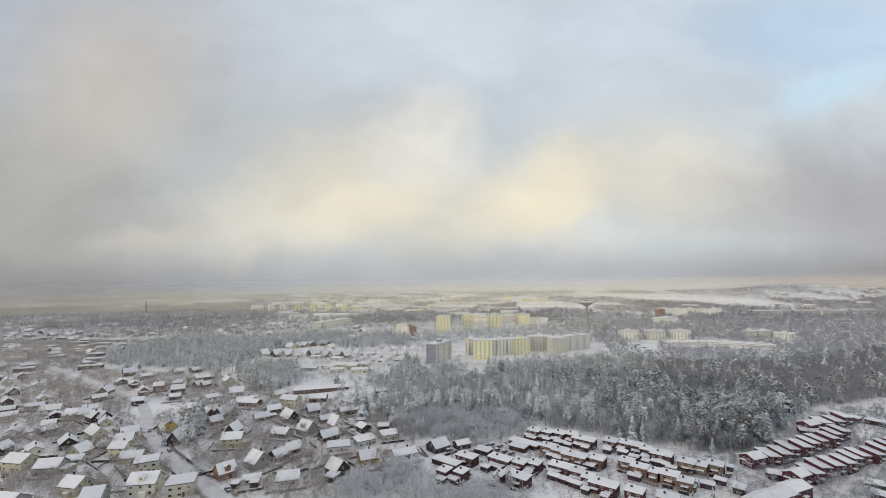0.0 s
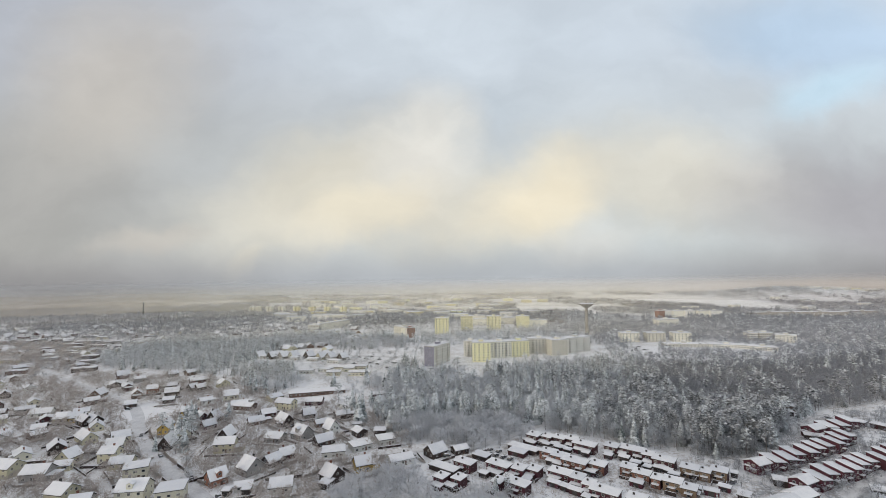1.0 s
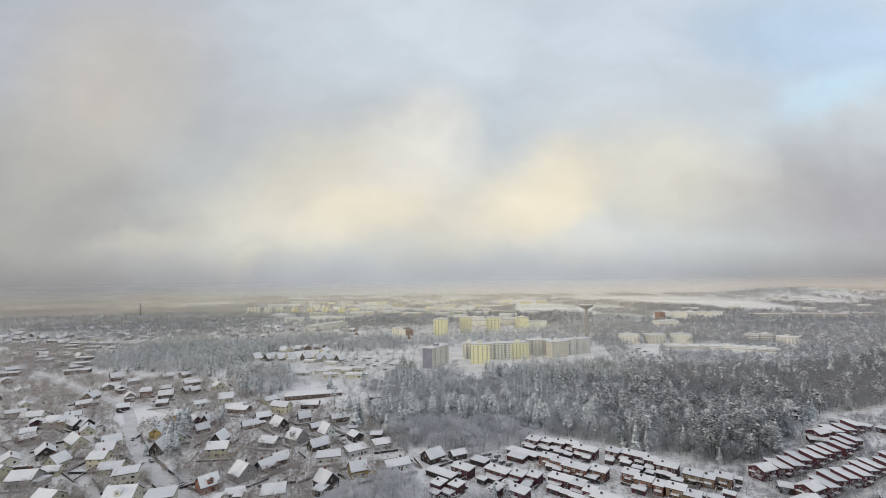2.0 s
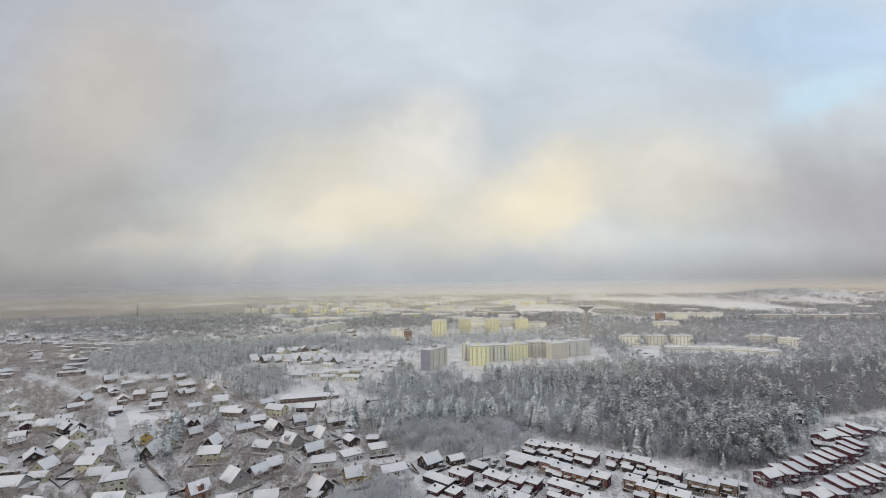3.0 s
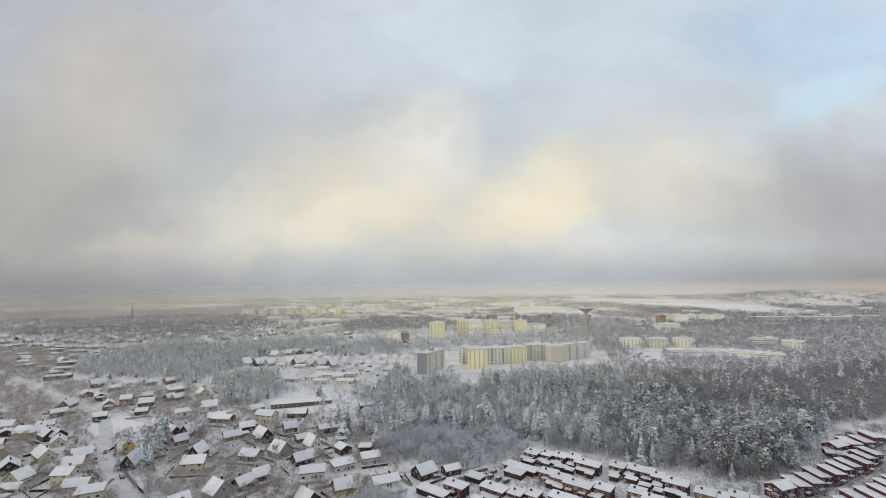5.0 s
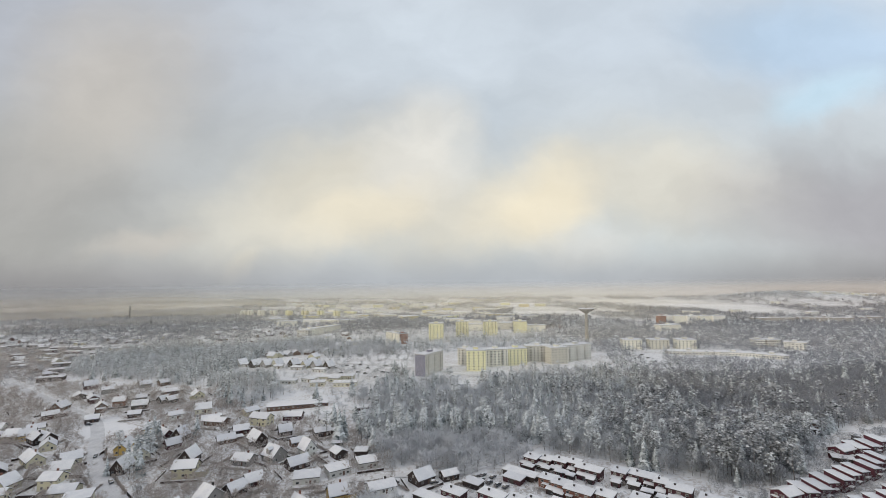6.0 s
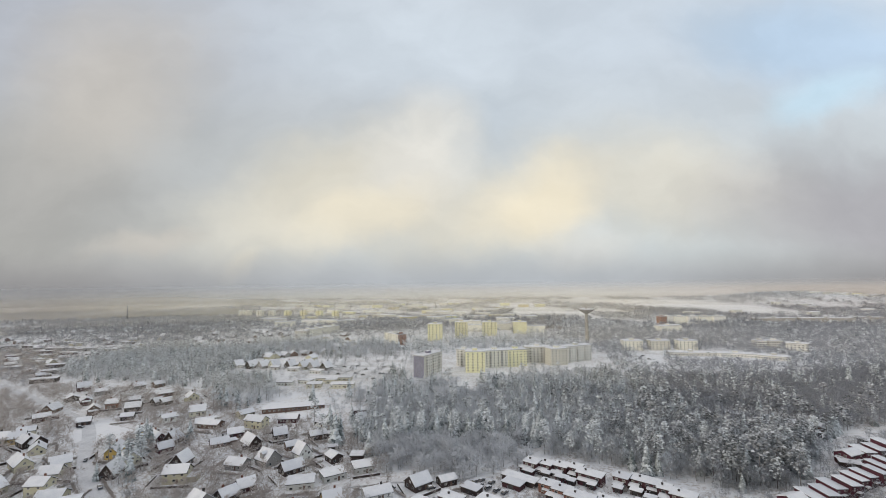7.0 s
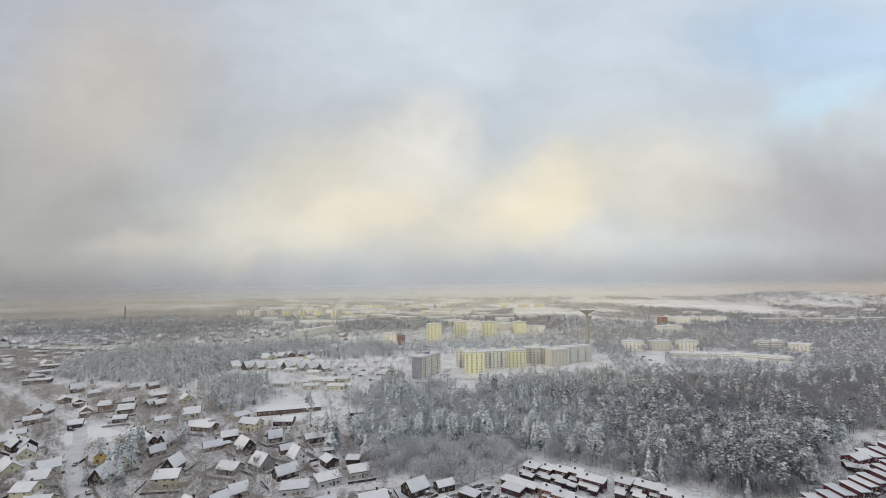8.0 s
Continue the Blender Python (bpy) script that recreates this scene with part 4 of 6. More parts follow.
house(9.4, 262.4, 26, 8.1, 6.5, 2.6, 4.2, "dark", "small dark house under snow", "n")
house(-76.1, 221.1, 14, 9.9, 10.0, 3.0, 5.5, "white", "white house under a broad snowy roof")
house(-91.6, 249.3, 57, 8.0, 7.5, 2.6, 5.5, "dark", "dark house with a snowy roof")
house(-87.1, 258.8, 42, 8.0, 7.5, 2.6, 5.5, "darkred", "dark red house with a snowy roof")
house(-150.5, 350.2, -12, 15.0, 8.0, 2.9, 4.8, "brown", "long red-brown house with a snowy roof")
house(-184.4, 332.5, 26, 8.0, 7.0, 5.4, 8.0, "yellow", "upright yellow house with a snowy roof")
low_house(-99.4, 216.1, 0, 3.2, 3.5, 2.3, "dark", "small dark shed with a snowy roof", "shed", "sheds in the gardens", windows=False)
low_house(-90.8, 217.2, 5, 3.6, 3.5, 2.3, "dark", "small dark shed with a snowy roof", "shed", "sheds in the gardens", windows=False)
house(-93.9, 221.3, 19, 8.0, 5.0, 2.4, 3.8, "white", "white garage with a gabled snowy roof", "n")
house(-119.4, 349.7, -19, 14.1, 8.0, 5.0, 7.6, "straw", "pale yellow two-storey house with a snowy roof")
house(-100.4, 359.3, 2, 12.8, 8.0, 2.8, 5.0, "darkred", "dark red house with a snowy roof")
house(-49.4, 356.5, 40, 8.0, 6.5, 2.6, 6.0, "dark", "dark cottage with a steep snowy roof")
house(-73.6, 351.0, -35, 13.1, 7.0, 2.6, 5.0, "white", "white house under snow")
house(-173.5, 375.7, 24, 10.8, 10.0, 3.2, 6.5, "cream", "cream house with a broad snowy roof")
house(-156.2, 354.1, 24, 12.5, 9.0, 2.8, 5.2, "white", "white house under a broad snowy roof")
house(-216.9, 397.4, 67, 8.0, 6.5, 2.8, 5.5, "dark", "dark cottage with a snowy roof")
house(-211.0, 398.1, 61, 8.0, 6.0, 2.6, 5.0, "dark", "dark cottage with a snowy roof")
house(-247.9, 391.8, 21, 8.0, 8.0, 4.0, 6.5, "orange", "orange house with a snowy roof")
house(-172.3, 325.7, -38, 15.0, 7.0, 3.4, 6.5, "darkred", "dark red gabled house under snow")
house(-242.9, 357.4, 30, 8.0, 6.5, 2.8, 5.0, "dark", "dark cottage with a snowy roof")
house(-287.0, 382.6, 96, 10.7, 8.0, 2.9, 6.5, "brown", "brown gabled house under snow")
house(-245.3, 321.9, -27, 15.0, 8.0, 2.9, 6.5, "dark", "dark gabled house under a snowy roof")
house(-260.4, 327.0, 33, 8.0, 8.0, 3.5, 6.5, "yellow", "yellow house with a snowy roof")
house(-239.2, 403.7, 29, 8.0, 6.0, 2.6, 4.5, "dark", "small dark cottage under snow")
house(-219.2, 367.2, 19, 8.0, 6.0, 2.6, 4.5, "dark", "small dark cottage under snow")
house(-260.7, 440.0, 48, 8.7, 8.0, 2.8, 5.0, "grey", "grey house with a low snowy roof")
house(-246.3, 444.7, 54, 8.1, 8.0, 2.8, 5.0, "brown", "brown house with a low snowy roof")

# the row of steep-gabled houses beyond the gardens
house(-210.2, 522.0, 62, 10.0, 8.4, 2.9, 8.0, "white", "white steep-gabled house under a snowy roof")
house(-193.9, 517.3, 62, 10.0, 8.4, 2.9, 8.0, "dark", "dark steep-gabled house under a snowy roof")
house(-181.2, 516.5, 62, 10.0, 8.4, 2.9, 8.0, "grey", "grey steep-gabled house under a snowy roof")
house(-170.4, 519.5, 62, 10.0, 8.4, 2.9, 8.0, "cream", "cream steep-gabled house under a snowy roof")
house(-152.4, 517.9, 62, 10.0, 8.4, 2.9, 8.0, "dark", "dark steep-gabled house under a snowy roof")
house(-136.3, 509.6, 62, 10.0, 8.4, 2.9, 8.0, "straw", "pale yellow steep-gabled house under a snowy roof")
house(-125.7, 508.8, 62, 10.0, 8.4, 2.9, 8.0, "grey", "grey steep-gabled house under a snowy roof")
house(-111.2, 504.3, 62, 10.0, 8.4, 2.9, 8.0, "dark", "dark steep-gabled house under a snowy roof")
low_house(-143.0, 500.0, -4, 12.2, 7.0, 2.8, "white", "low white annex with a snow-laden roof")
low_house(-116.5, 487.7, -16, 13.0, 7.0, 2.8, "white", "low white annex with a snow-laden roof")
low_house(-203.5, 520.1, -5, 9.7, 7.0, 2.8, "white", "low white annex with a snow-laden roof")
low_house(-165.3, 507.7, -0, 9.1, 7.0, 2.8, "white", "low white annex with a snow-laden roof")
low_house(-133.9, 445.3, -3, 16.0, 7.0, 2.8, "white", "low white annex with a snow-laden roof")
low_house(-115.8, 450.1, -21, 12.8, 7.0, 2.8, "white", "low white annex with a snow-laden roof")
low_house(-98.1, 456.7, 3, 19.7, 9.0, 3.0, "cream", "low yard building with a snow-laden roof")
low_house(-82.1, 458.9, -3, 12.1, 9.0, 3.0, "cream", "low yard building with a snow-laden roof")
low_house(-104.7, 438.3, 5, 12.6, 9.0, 3.0, "cream", "low yard building with a snow-laden roof")
low_house(-79.8, 437.0, 3, 20.4, 9.0, 3.0, "cream", "low yard building with a snow-laden roof")
low_house(-92.6, 451.5, -0, 9.6, 9.0, 3.0, "cream", "low yard building with a snow-laden roof")
low_house(-105.0, 384.4, 15, 44.7, 11.0, 2.4, "brown", "long dark barrack with a snow-laden roof")
low_house(-52.7, 372.1, 15, 12.0, 7.0, 3.4, "darkred", "dark outbuilding with a steep snowy roof", "shed", "sheds in the gardens", windows=False)

# blocks of flats
flats(41.5, 490.0, -2, 18.9, 16.0, 7, "aptyellow", "yellow-rendered block of flats with rows of windows", cols=4)
flats(63.8, 512.1, 11, 24.9, 13.0, 6, "aptcream", "cream block of flats with balconies and snowy roof", balconies=True)
flats(86.3, 517.2, 13, 20.8, 14.0, 6, "aptyellow", "pale yellow block of flats with snow on its roof", cols=5)
flats(113.6, 533.9, -3, 27.8, 12.0, 6, "aptwhite", "off-white block of flats with balconies", balconies=True)
flats(131.5, 520.2, 16, 20.1, 13.0, 6, "aptcream", "cream block of flats under a snowy roof", cols=5)
flats(157.7, 539.3, 25, 36.1, 12.0, 6, "aptwhite", "off-white block of flats with balconies", balconies=True)
flats(32.4, 518.9, -31, 12.7, 12.0, 6, "aptwhite", "off-white block of flats with dark balconies", balconies=True)
flats(-5.2, 477.1, 60, 34.0, 11.5, 7, "aptwhite", "tall off-white block with a windowless lilac-grey end wall", end_tone="lilac", ends=0, balconies=True)
flats(-1.0, 728.3, -6, 21.5, 16.0, 9, "aptyellow", "yellow tower block among snowy trees", cols=4)
flats(41.0, 758.5, -7, 19.7, 16.0, 9, "aptyellow", "yellow tower block among snowy trees", cols=4)
flats(88.9, 783.9, -3, 23.9, 16.0, 8, "aptyellow", "yellow tower block among snowy trees", cols=4)
flats(144.2, 810.7, -3, 21.9, 16.0, 7, "aptyellow", "yellow tower block among snowy trees", cols=4)
flats(70.8, 850.3, -5, 29.3, 12.0, 4, "aptcream", "pale yellow block of flats among snowy trees", cols=7)
flats(115.6, 869.1, 7, 45.8, 12.0, 4, "aptcream", "pale yellow block of flats among snowy trees", cols=7)
flats(174.3, 823.1, -5, 31.9, 12.0, 4, "aptcream", "pale yellow block of flats among snowy trees", cols=7)
flats(68.3, 930.4, -6, 38.9, 12.0, 4, "aptcream", "pale yellow block of flats among snowy trees", cols=7)
flats(133.3, 892.5, -5, 33.8, 12.0, 4, "aptcream", "pale yellow block of flats among snowy trees", cols=7)
flats(-59.9, 701.4, -53, 38.7, 14.0, 5, "aptcream", "cream office block with a brown end wall", cols=5)
flats(-50.3, 689.7, 22, 12.6, 12.0, 5, "redend", "brown-clad end block with a flat snowy roof", cols=3)
flats(-221.0, 777.1, -7, 19.2, 12.0, 4, "aptwhite", "off-white block of flats", cols=4)
flats(-217.1, 796.3, 56, 17.7, 12.0, 4, "aptcream", "stepped cream block of flats with balconies", cols=4, balconies=True)
flats(-208.0, 814.7, 56, 18.3, 12.0, 4, "aptcream", "stepped cream block of flats with balconies", cols=4, balconies=True)
flats(-198.3, 833.6, 55, 18.9, 12.0, 4, "aptcream", "stepped cream block of flats with balconies", cols=4, balconies=True)
flats(-188.4, 853.3, 57, 20.4, 12.0, 4, "aptcream", "stepped cream block of flats with balconies", cols=4, balconies=True)
flats(254.3, 616.7, -5, 23.6, 14.0, 4, "aptcream", "low cream block of flats among snowy trees", cols=5)
flats(288.0, 614.3, -3, 23.8, 14.0, 4, "aptcream", "low cream block of flats among snowy trees", cols=5)
flats(322.0, 611.9, -5, 23.2, 14.0, 4, "aptcream", "low cream block of flats among snowy trees", cols=5)
flats(449.9, 929.1, -72, 12.9, 14.0, 6, "redend", "block of flats with a brick-red end wall", cols=3)
flats(477.0, 962.7, 6, 25.9, 13.0, 5, "aptwhite", "long pale block of flats with balconies", cols=6, balconies=True)
flats(502.1, 959.7, 6, 25.9, 13.0, 5, "aptcream", "long pale block of flats with balconies", cols=6, balconies=True)
flats(527.1, 957.3, 8, 26.9, 13.0, 5, "aptwhite", "long pale block of flats with balconies", cols=6, balconies=True)
flats(551.9, 954.4, 8, 26.9, 13.0, 5, "aptcream", "long pale block of flats with balconies", cols=6, balconies=True)
flats(577.3, 952.1, 6, 25.9, 13.0, 5, "aptwhite", "long pale block of flats with balconies", cols=6, balconies=True)
flats(411.3, 830.0, 18, 45.2, 16.0, 3, "aptcream", "low cream block of flats", cols=6)
flats(424.9, 623.1, -0, 12.3, 12.0, 3, "aptwhite", "low off-white block of flats among woods", cols=6)
flats(442.0, 621.6, -3, 16.7, 12.0, 3, "aptwhite", "low off-white block of flats among woods", cols=6)
flats(452.0, 594.7, -39, 22.6, 12.0, 3, "aptwhite", "low off-white block of flats among woods", cols=6)
flats(694.3, 955.2, 2, 86.0, 14.0, 3, "concrete", "long low block with a snow-laden roof", cols=12)
flats(794.6, 945.3, -14, 95.0, 14.0, 3, "concrete", "long low block with a snow-laden roof", cols=12)
flats(892.3, 953.6, -5, 47.9, 14.0, 3, "concrete", "long low block with a snow-laden roof", cols=12)
flats(303.2, 568.8, -9, 50.1, 14.0, 1, "aptwhite", "long low school building with a snow-laden roof", cols=12)
flats(349.5, 558.0, -20, 40.3, 14.0, 1, "aptwhite", "long low school building with a snow-laden roof", cols=12)
flats(379.9, 537.6, -39, 29.6, 14.0, 1, "aptwhite", "long low school building with a snow-laden roof", cols=12)
flats(-122.3, 693.9, -16, 28.6, 20.0, 1, "aptcream", "low hall with a broad snow-laden roof", cols=6)
flats(-572.5, 1336.9, -0, 6.5, 12.0, 7, "aptcream", "distant pale tower block in haze", cols=2, ends=2)
flats(-561.6, 1335.7, -15, 7.6, 12.0, 7, "aptcream", "distant pale tower block in haze", cols=2, ends=2)
flats(-550.2, 1333.6, -15, 7.6, 12.0, 7, "aptcream", "distant pale tower block in haze", cols=2, ends=2)
flats(-542.4, 1332.8, -0, 6.5, 12.0, 7, "aptcream", "distant pale tower block in haze", cols=2, ends=2)
flats(-519.0, 1328.7, -0, 6.5, 12.0, 7, "aptcream", "distant pale tower block in haze", cols=2, ends=2)
flats(-508.1, 1327.4, -16, 7.5, 12.0, 7, "aptcream", "distant pale tower block in haze", cols=2, ends=2)
flats(-481.2, 1322.6, -0, 6.4, 12.0, 7, "aptcream", "distant pale tower block in haze", cols=2, ends=2)
flats(-470.5, 1321.3, -16, 7.4, 12.0, 7, "aptcream", "distant pale tower block in haze", cols=2, ends=2)
flats(-432.3, 1315.2, -16, 7.3, 12.0, 7, "aptyellow", "distant pale tower block in haze", cols=2, ends=2)
flats(-422.9, 1313.2, -16, 7.3, 12.0, 7, "aptyellow", "distant pale tower block in haze", cols=2, ends=2)
flats(-385.2, 1307.1, -16, 7.2, 12.0, 7, "aptyellow", "distant pale tower block in haze", cols=2, ends=2)
flats(-375.8, 1305.1, -16, 7.2, 12.0, 7, "aptyellow", "distant pale tower block in haze", cols=2, ends=2)
flats(-338.6, 1299.1, -16, 7.1, 12.0, 7, "aptyellow", "distant pale tower block in haze", cols=2, ends=2)
flats(-329.4, 1297.1, -16, 7.1, 12.0, 7, "aptyellow", "distant pale tower block in haze", cols=2, ends=2)
flats(-290.9, 1291.1, -16, 7.0, 12.0, 7, "aptyellow", "distant pale tower block in haze", cols=2, ends=2)
flats(-281.9, 1289.1, -16, 7.0, 12.0, 7, "aptyellow", "distant pale tower block in haze", cols=2, ends=2)

# ---- trees ----


def turned(pts, a):
    c, s = math.cos(a), math.sin(a)
    return [(x * c - y * s, x * s + y * c, z) for x, y, z in pts]


def stem(rng, h, r, sides=5, bend=0.2):
    """A tapered trunk in three lengths."""
    v, f = [], []
    for k in range(4):
        t = k / 3
        ox, oy = bend * math.sin(2.2 * t) * rng.uniform(-1, 1), bend * t * rng.uniform(-1, 1)
        v += [(ox + r * (1 - 0.8 * t) * math.cos(6.283 * i / sides), oy + r * (1 - 0.8 * t) * math.sin(6.283 * i / sides), -0.6 + (h + 0.6) * t) for i in range(sides)]
        if k:
            for i in range(sides):
                a, b, c, d = (k - 1) * sides + i, (k - 1) * sides + (i + 1) % sides, k * sides + (i + 1) % sides, k * sides + i
                f += [(a, b, c), (a, c, d)]
    return v, f


def spruce(rng, h, levels, boughs):
    """Drooping boughs in rings, each a folded leaf shape, ragged at the tips."""
    v, f = [], []
    wide = h * rng.uniform(0.17, 0.24)
    for k in range(levels):
        t = (k + rng.uniform(-0.3, 0.3)) / levels
        z = h * (0.10 + 0.88 * max(0, t))
        n = max(3, int(boughs * (1 - 0.5 * t)))
        for i in range(n):
            a = 6.283 * (i + rng.uniform(-0.4, 0.4)) / n + k
            r = wide * (1.03 - t) ** 0.85 * rng.uniform(0.7, 1.25) + 0.15
            w = r * rng.uniform(0.30, 0.5) + 0.12
            m = len(v)
            dz = r * rng.uniform(0.45, 1.0)
            v += turned([(0, 0, z + 0.10 * h / levels), (r * 0.55, -w, z - dz * 0.7 - 0.15), (r * 0.6, 0, z - dz * 0.25), (r * 0.55, w, z - dz * 0.7 - 0.15), (r, 0, z - dz)], a)
            f += [(m, m + 1, m + 2), (m, m + 2, m + 3), (m + 2, m + 1, m + 4), (m + 2, m + 4, m + 3)]
    return v, f


def clump(rng, c, r, v, f, flat=0.6):
    """A small uneven pad of needles."""
    m = len(v)
    v.append((c[0] + rng.uniform(-0.2, 0.2) * r, c[1] + rng.uniform(-0.2, 0.2) * r, c[2] + r * flat * rng.uniform(0.7, 1.1)))
    for i in range(5):
        a = 6.283 * (i + rng.uniform(-0.3, 0.3)) / 5
        q = r * rng.uniform(0.65, 1.25)
        v.append((c[0] + q * math.cos(a), c[1] + q * math.sin(a), c[2] + rng.uniform(-0.35, 0.2) * r))
    v.append((c[0], c[1], c[2] - r * flat * 0.5))
    for i in range(5):
        a, b = m + 1 + i, m + 1 + (i + 1) % 5
        f += [(m, a, b), (m + 6, b, a)]


def scots_pine(rng, h, pads):
    """Long bare stem, flat-topped uneven crown of pads."""
    v, f = [], []
    low = h * rng.uniform(0.26, 0.42)
    wide = h * rng.uniform(0.18, 0.25)
    for _ in range(pads):
        t = rng.random() ** 0.8
        z = low + (h - low) * t
        a, r = rng.uniform(0, 6.283), wide * math.sqrt(rng.random()) * (0.75 + 0.9 * t - 1.2 * t * t)
        clump(rng, (r * math.cos(a), r * math.sin(a), z), h * rng.uniform(0.03, 0.065) * (18 / pads) ** 0.36 * 1.5, v, f)
    return v, f


def frosted(rng, h, twigs, lobes_n=9, size=1.0, low=0.08, broad=(0.28, 0.42), thin=1.0):
    """Bare broadleaf crown: twigs thick with hoar frost, bunched about uneven lobes, pointing out and up."""
    v, f = [], []
    wide = h * rng.uniform(*broad)
    lobes = []
    for _ in range(lobes_n):
        a, r, z = rng.uniform(0, 6.283), wide * rng.uniform(0.1, 0.75), rng.uniform(0.20, 0.74)
        lobes.append((r * math.cos(a), r * math.sin(a), h * z, wide * rng.uniform(0.35, 0.62)))
    for _ in range(twigs):
        lx, ly, lz, lr = rng.choice(lobes)
        a, b = rng.uniform(0, 6.283), math.asin(rng.uniform(-0.75, 1))
        d = Vector((math.cos(a) * math.cos(b), math.sin(a) * math.cos(b), math.sin(b)))
        q = lr * rng.uniform(0.62, 1.05)
        p = Vector((lx + d.x * q, ly + d.y * q, max(low * h, lz + d.z * q * 0.95)))
        n = h * rng.uniform(0.05, 0.12) * size
        w = n * rng.uniform(0.14, 0.30) * thin
        s = Vector((rng.uniform(-1, 1), rng.uniform(-1, 1), rng.uniform(-0.6, 0.6))) * w
        tip = p + Vector((d.x, d.y, d.z * 0.7 + 0.45)) * n + Vector((s.y, -s.x, 0))
        m = len(v)
        v += [tuple(p - s), tuple(p + s), tuple(tip)]
        away = Vector((p.x, p.y, p.z - 0.3 * h))
        f.append((m, m + 1, m + 2) if (2 * s).cross(tip - p + s).dot(away) > 0 else (m, m + 2, m + 1))
    return v, f


def rounded(verts, h):
    """Normals that lean outwards from the heart of a crown, so that a cloud of twigs shades as one soft body."""
    n = np.array(verts, dtype=float).reshape(-1, 3) + (0, 0, 0.3 * h)
    n /= np.maximum(1e-6, np.linalg.norm(n, axis=1))[:, None]
    return n


def set_normals(me, normals):
    at = me.attributes.new("custom_normal", "FLOAT_VECTOR", "POINT")
    at.data.foreach_set("vector", np.asarray(normals, dtype=np.float32).ravel())
    return me


def limbs_of(rng, h, n=6):
    v, f = [], []
    for i in range(n):
        a, r = 6.283 * (i + rng.random() * 0.6) / n, h * rng.uniform(0.12, 0.24)
        m, z0, z1, w = len(v), h * rng.uniform(0.18, 0.4), h * rng.uniform(0.55, 0.8), h * 0.008
        v += [(-w, 0, z0), (w, 0, z0), (0, w * 2, z0), (r * math.cos(a), r * math.sin(a), z1)]
        f += [(m, m + 1, m + 3), (m + 1, m + 2, m + 3), (m + 2, m, m + 3)]
    return v, f


RNG = random.Random(11)


LEAFLESS = ("frost", "rime", "bare")


def make_tree(kind, fine):
    """(trunk, crown) of a tree about 18 m high (broadleaf: 10 m); fine: -1 farthest, 0 far, 1 middle, 2 near."""
    if kind == "conifer":
        return stem(RNG, 17, 0.22) if fine > 0 else ([], []), spruce(RNG, 18, (5, 13, 22, 2)[fine], (4, 6, 11, 3)[fine])
    if kind in ("pine", "shed"):
        return stem(RNG, 16, 0.24, 5, 0.5) if fine > 0 else ([], []), scots_pine(RNG, 18, (8, 30, 120, 4)[fine])
    if kind == "rime":
        return stem(RNG, 5.0, 0.12, 4) if fine > 0 else ([], []), frosted(RNG, 10, (55, 130, 520, 18)[fine], 9, (1.8, 1.4, 0.95, 4.0)[fine], 0.02, thin=(0.9, 0.8, 0.5, 1)[fine])
    a, b = stem(RNG, 6.5, 0.18), limbs_of(RNG, 10, (3, 5, 8, 3)[fine])
    return join_data(a, b) if fine > 0 else ([], []), frosted(RNG, 10, (56, 125, 800, 16)[fine], 10, (1.8, 1.4, 0.8, 4.2)[fine], 0.03, thin=(1, 0.9, 0.7, 1)[fine])


SORTS = {}
for kind in ("conifer", "pine", "shed", "frost", "rime", "bare"):
    for fine in (-1, 0, 1, 2):
        SORTS[kind, fine] = [make_tree(kind, fine) for _ in range(6)]


def tri_mesh(name, verts, tris, mats, index):
    me = bpy.data.meshes.new(name)
    me.vertices.add(len(verts))
    me.vertices.foreach_set("co", verts.astype(np.float32).ravel())
    me.loops.add(len(tris) * 3)
    me.loops.foreach_set("vertex_index", tris.astype(np.int32).ravel())
    me.polygons.add(len(tris))
    me.polygons.foreach_set("loop_start", np.arange(0, len(tris) * 3, 3, dtype=np.int32))
    for m in mats:
        me.materials.append(M[m])
    me.polygons.foreach_set("material_index", index.astype(np.int32))
    me.update(calc_edges=True)
    return me


READY = {}
for key, sorts in SORTS.items():
    READY[key] = []
    for trunk, crown in sorts:
        v, f = join_data(trunk, crown)
        READY[key].append((np.array(v), np.array(f), np.array([0] * len(trunk[1]) + [1] * len(crown[1])), rounded(v, 10) if key[0] in LEAFLESS else None))


def stand(name, kind, spots, label, wide=1.0):
    """All the trees of one sort in a stretch of woods, as one mass. spots: x, y, height, fineness."""
    vs, fs, ms, ns, k = [], [], [], [], 0
    for x, y, h, fine in spots:
        v, f, m, n = RNG.choice(READY[kind, fine])
        s = h / (10 if kind in LEAFLESS else 18)
        a, sx = RNG.uniform(0, 6.283), s * RNG.uniform(0.85, 1.2) * wide
        c, d = math.cos(a) * sx, math.sin(a) * sx
        w = np.empty_like(v)
        w[:, 0], w[:, 1], w[:, 2] = v[:, 0] * c - v[:, 1] * d + x, v[:, 0] * d + v[:, 1] * c + y, v[:, 2] * s + ground(x, y)
        vs.append(w), fs.append(f + k), ms.append(m)
        if n is not None:
            ns.append(np.stack((n[:, 0] * math.cos(a) - n[:, 1] * math.sin(a), n[:, 0] * math.sin(a) + n[:, 1] * math.cos(a), n[:, 2]), 1))
        k += len(v)
    if not vs:
        return None
    ob = new(name, tri_mesh(name, np.concatenate(vs), np.concatenate(fs), ("limb" if kind in LEAFLESS else "bark", kind), np.concatenate(ms)))
    if ns:
        set_normals(ob.data, np.concatenate(ns))
    return tagged(ob, label, "trees", kind="stuff")


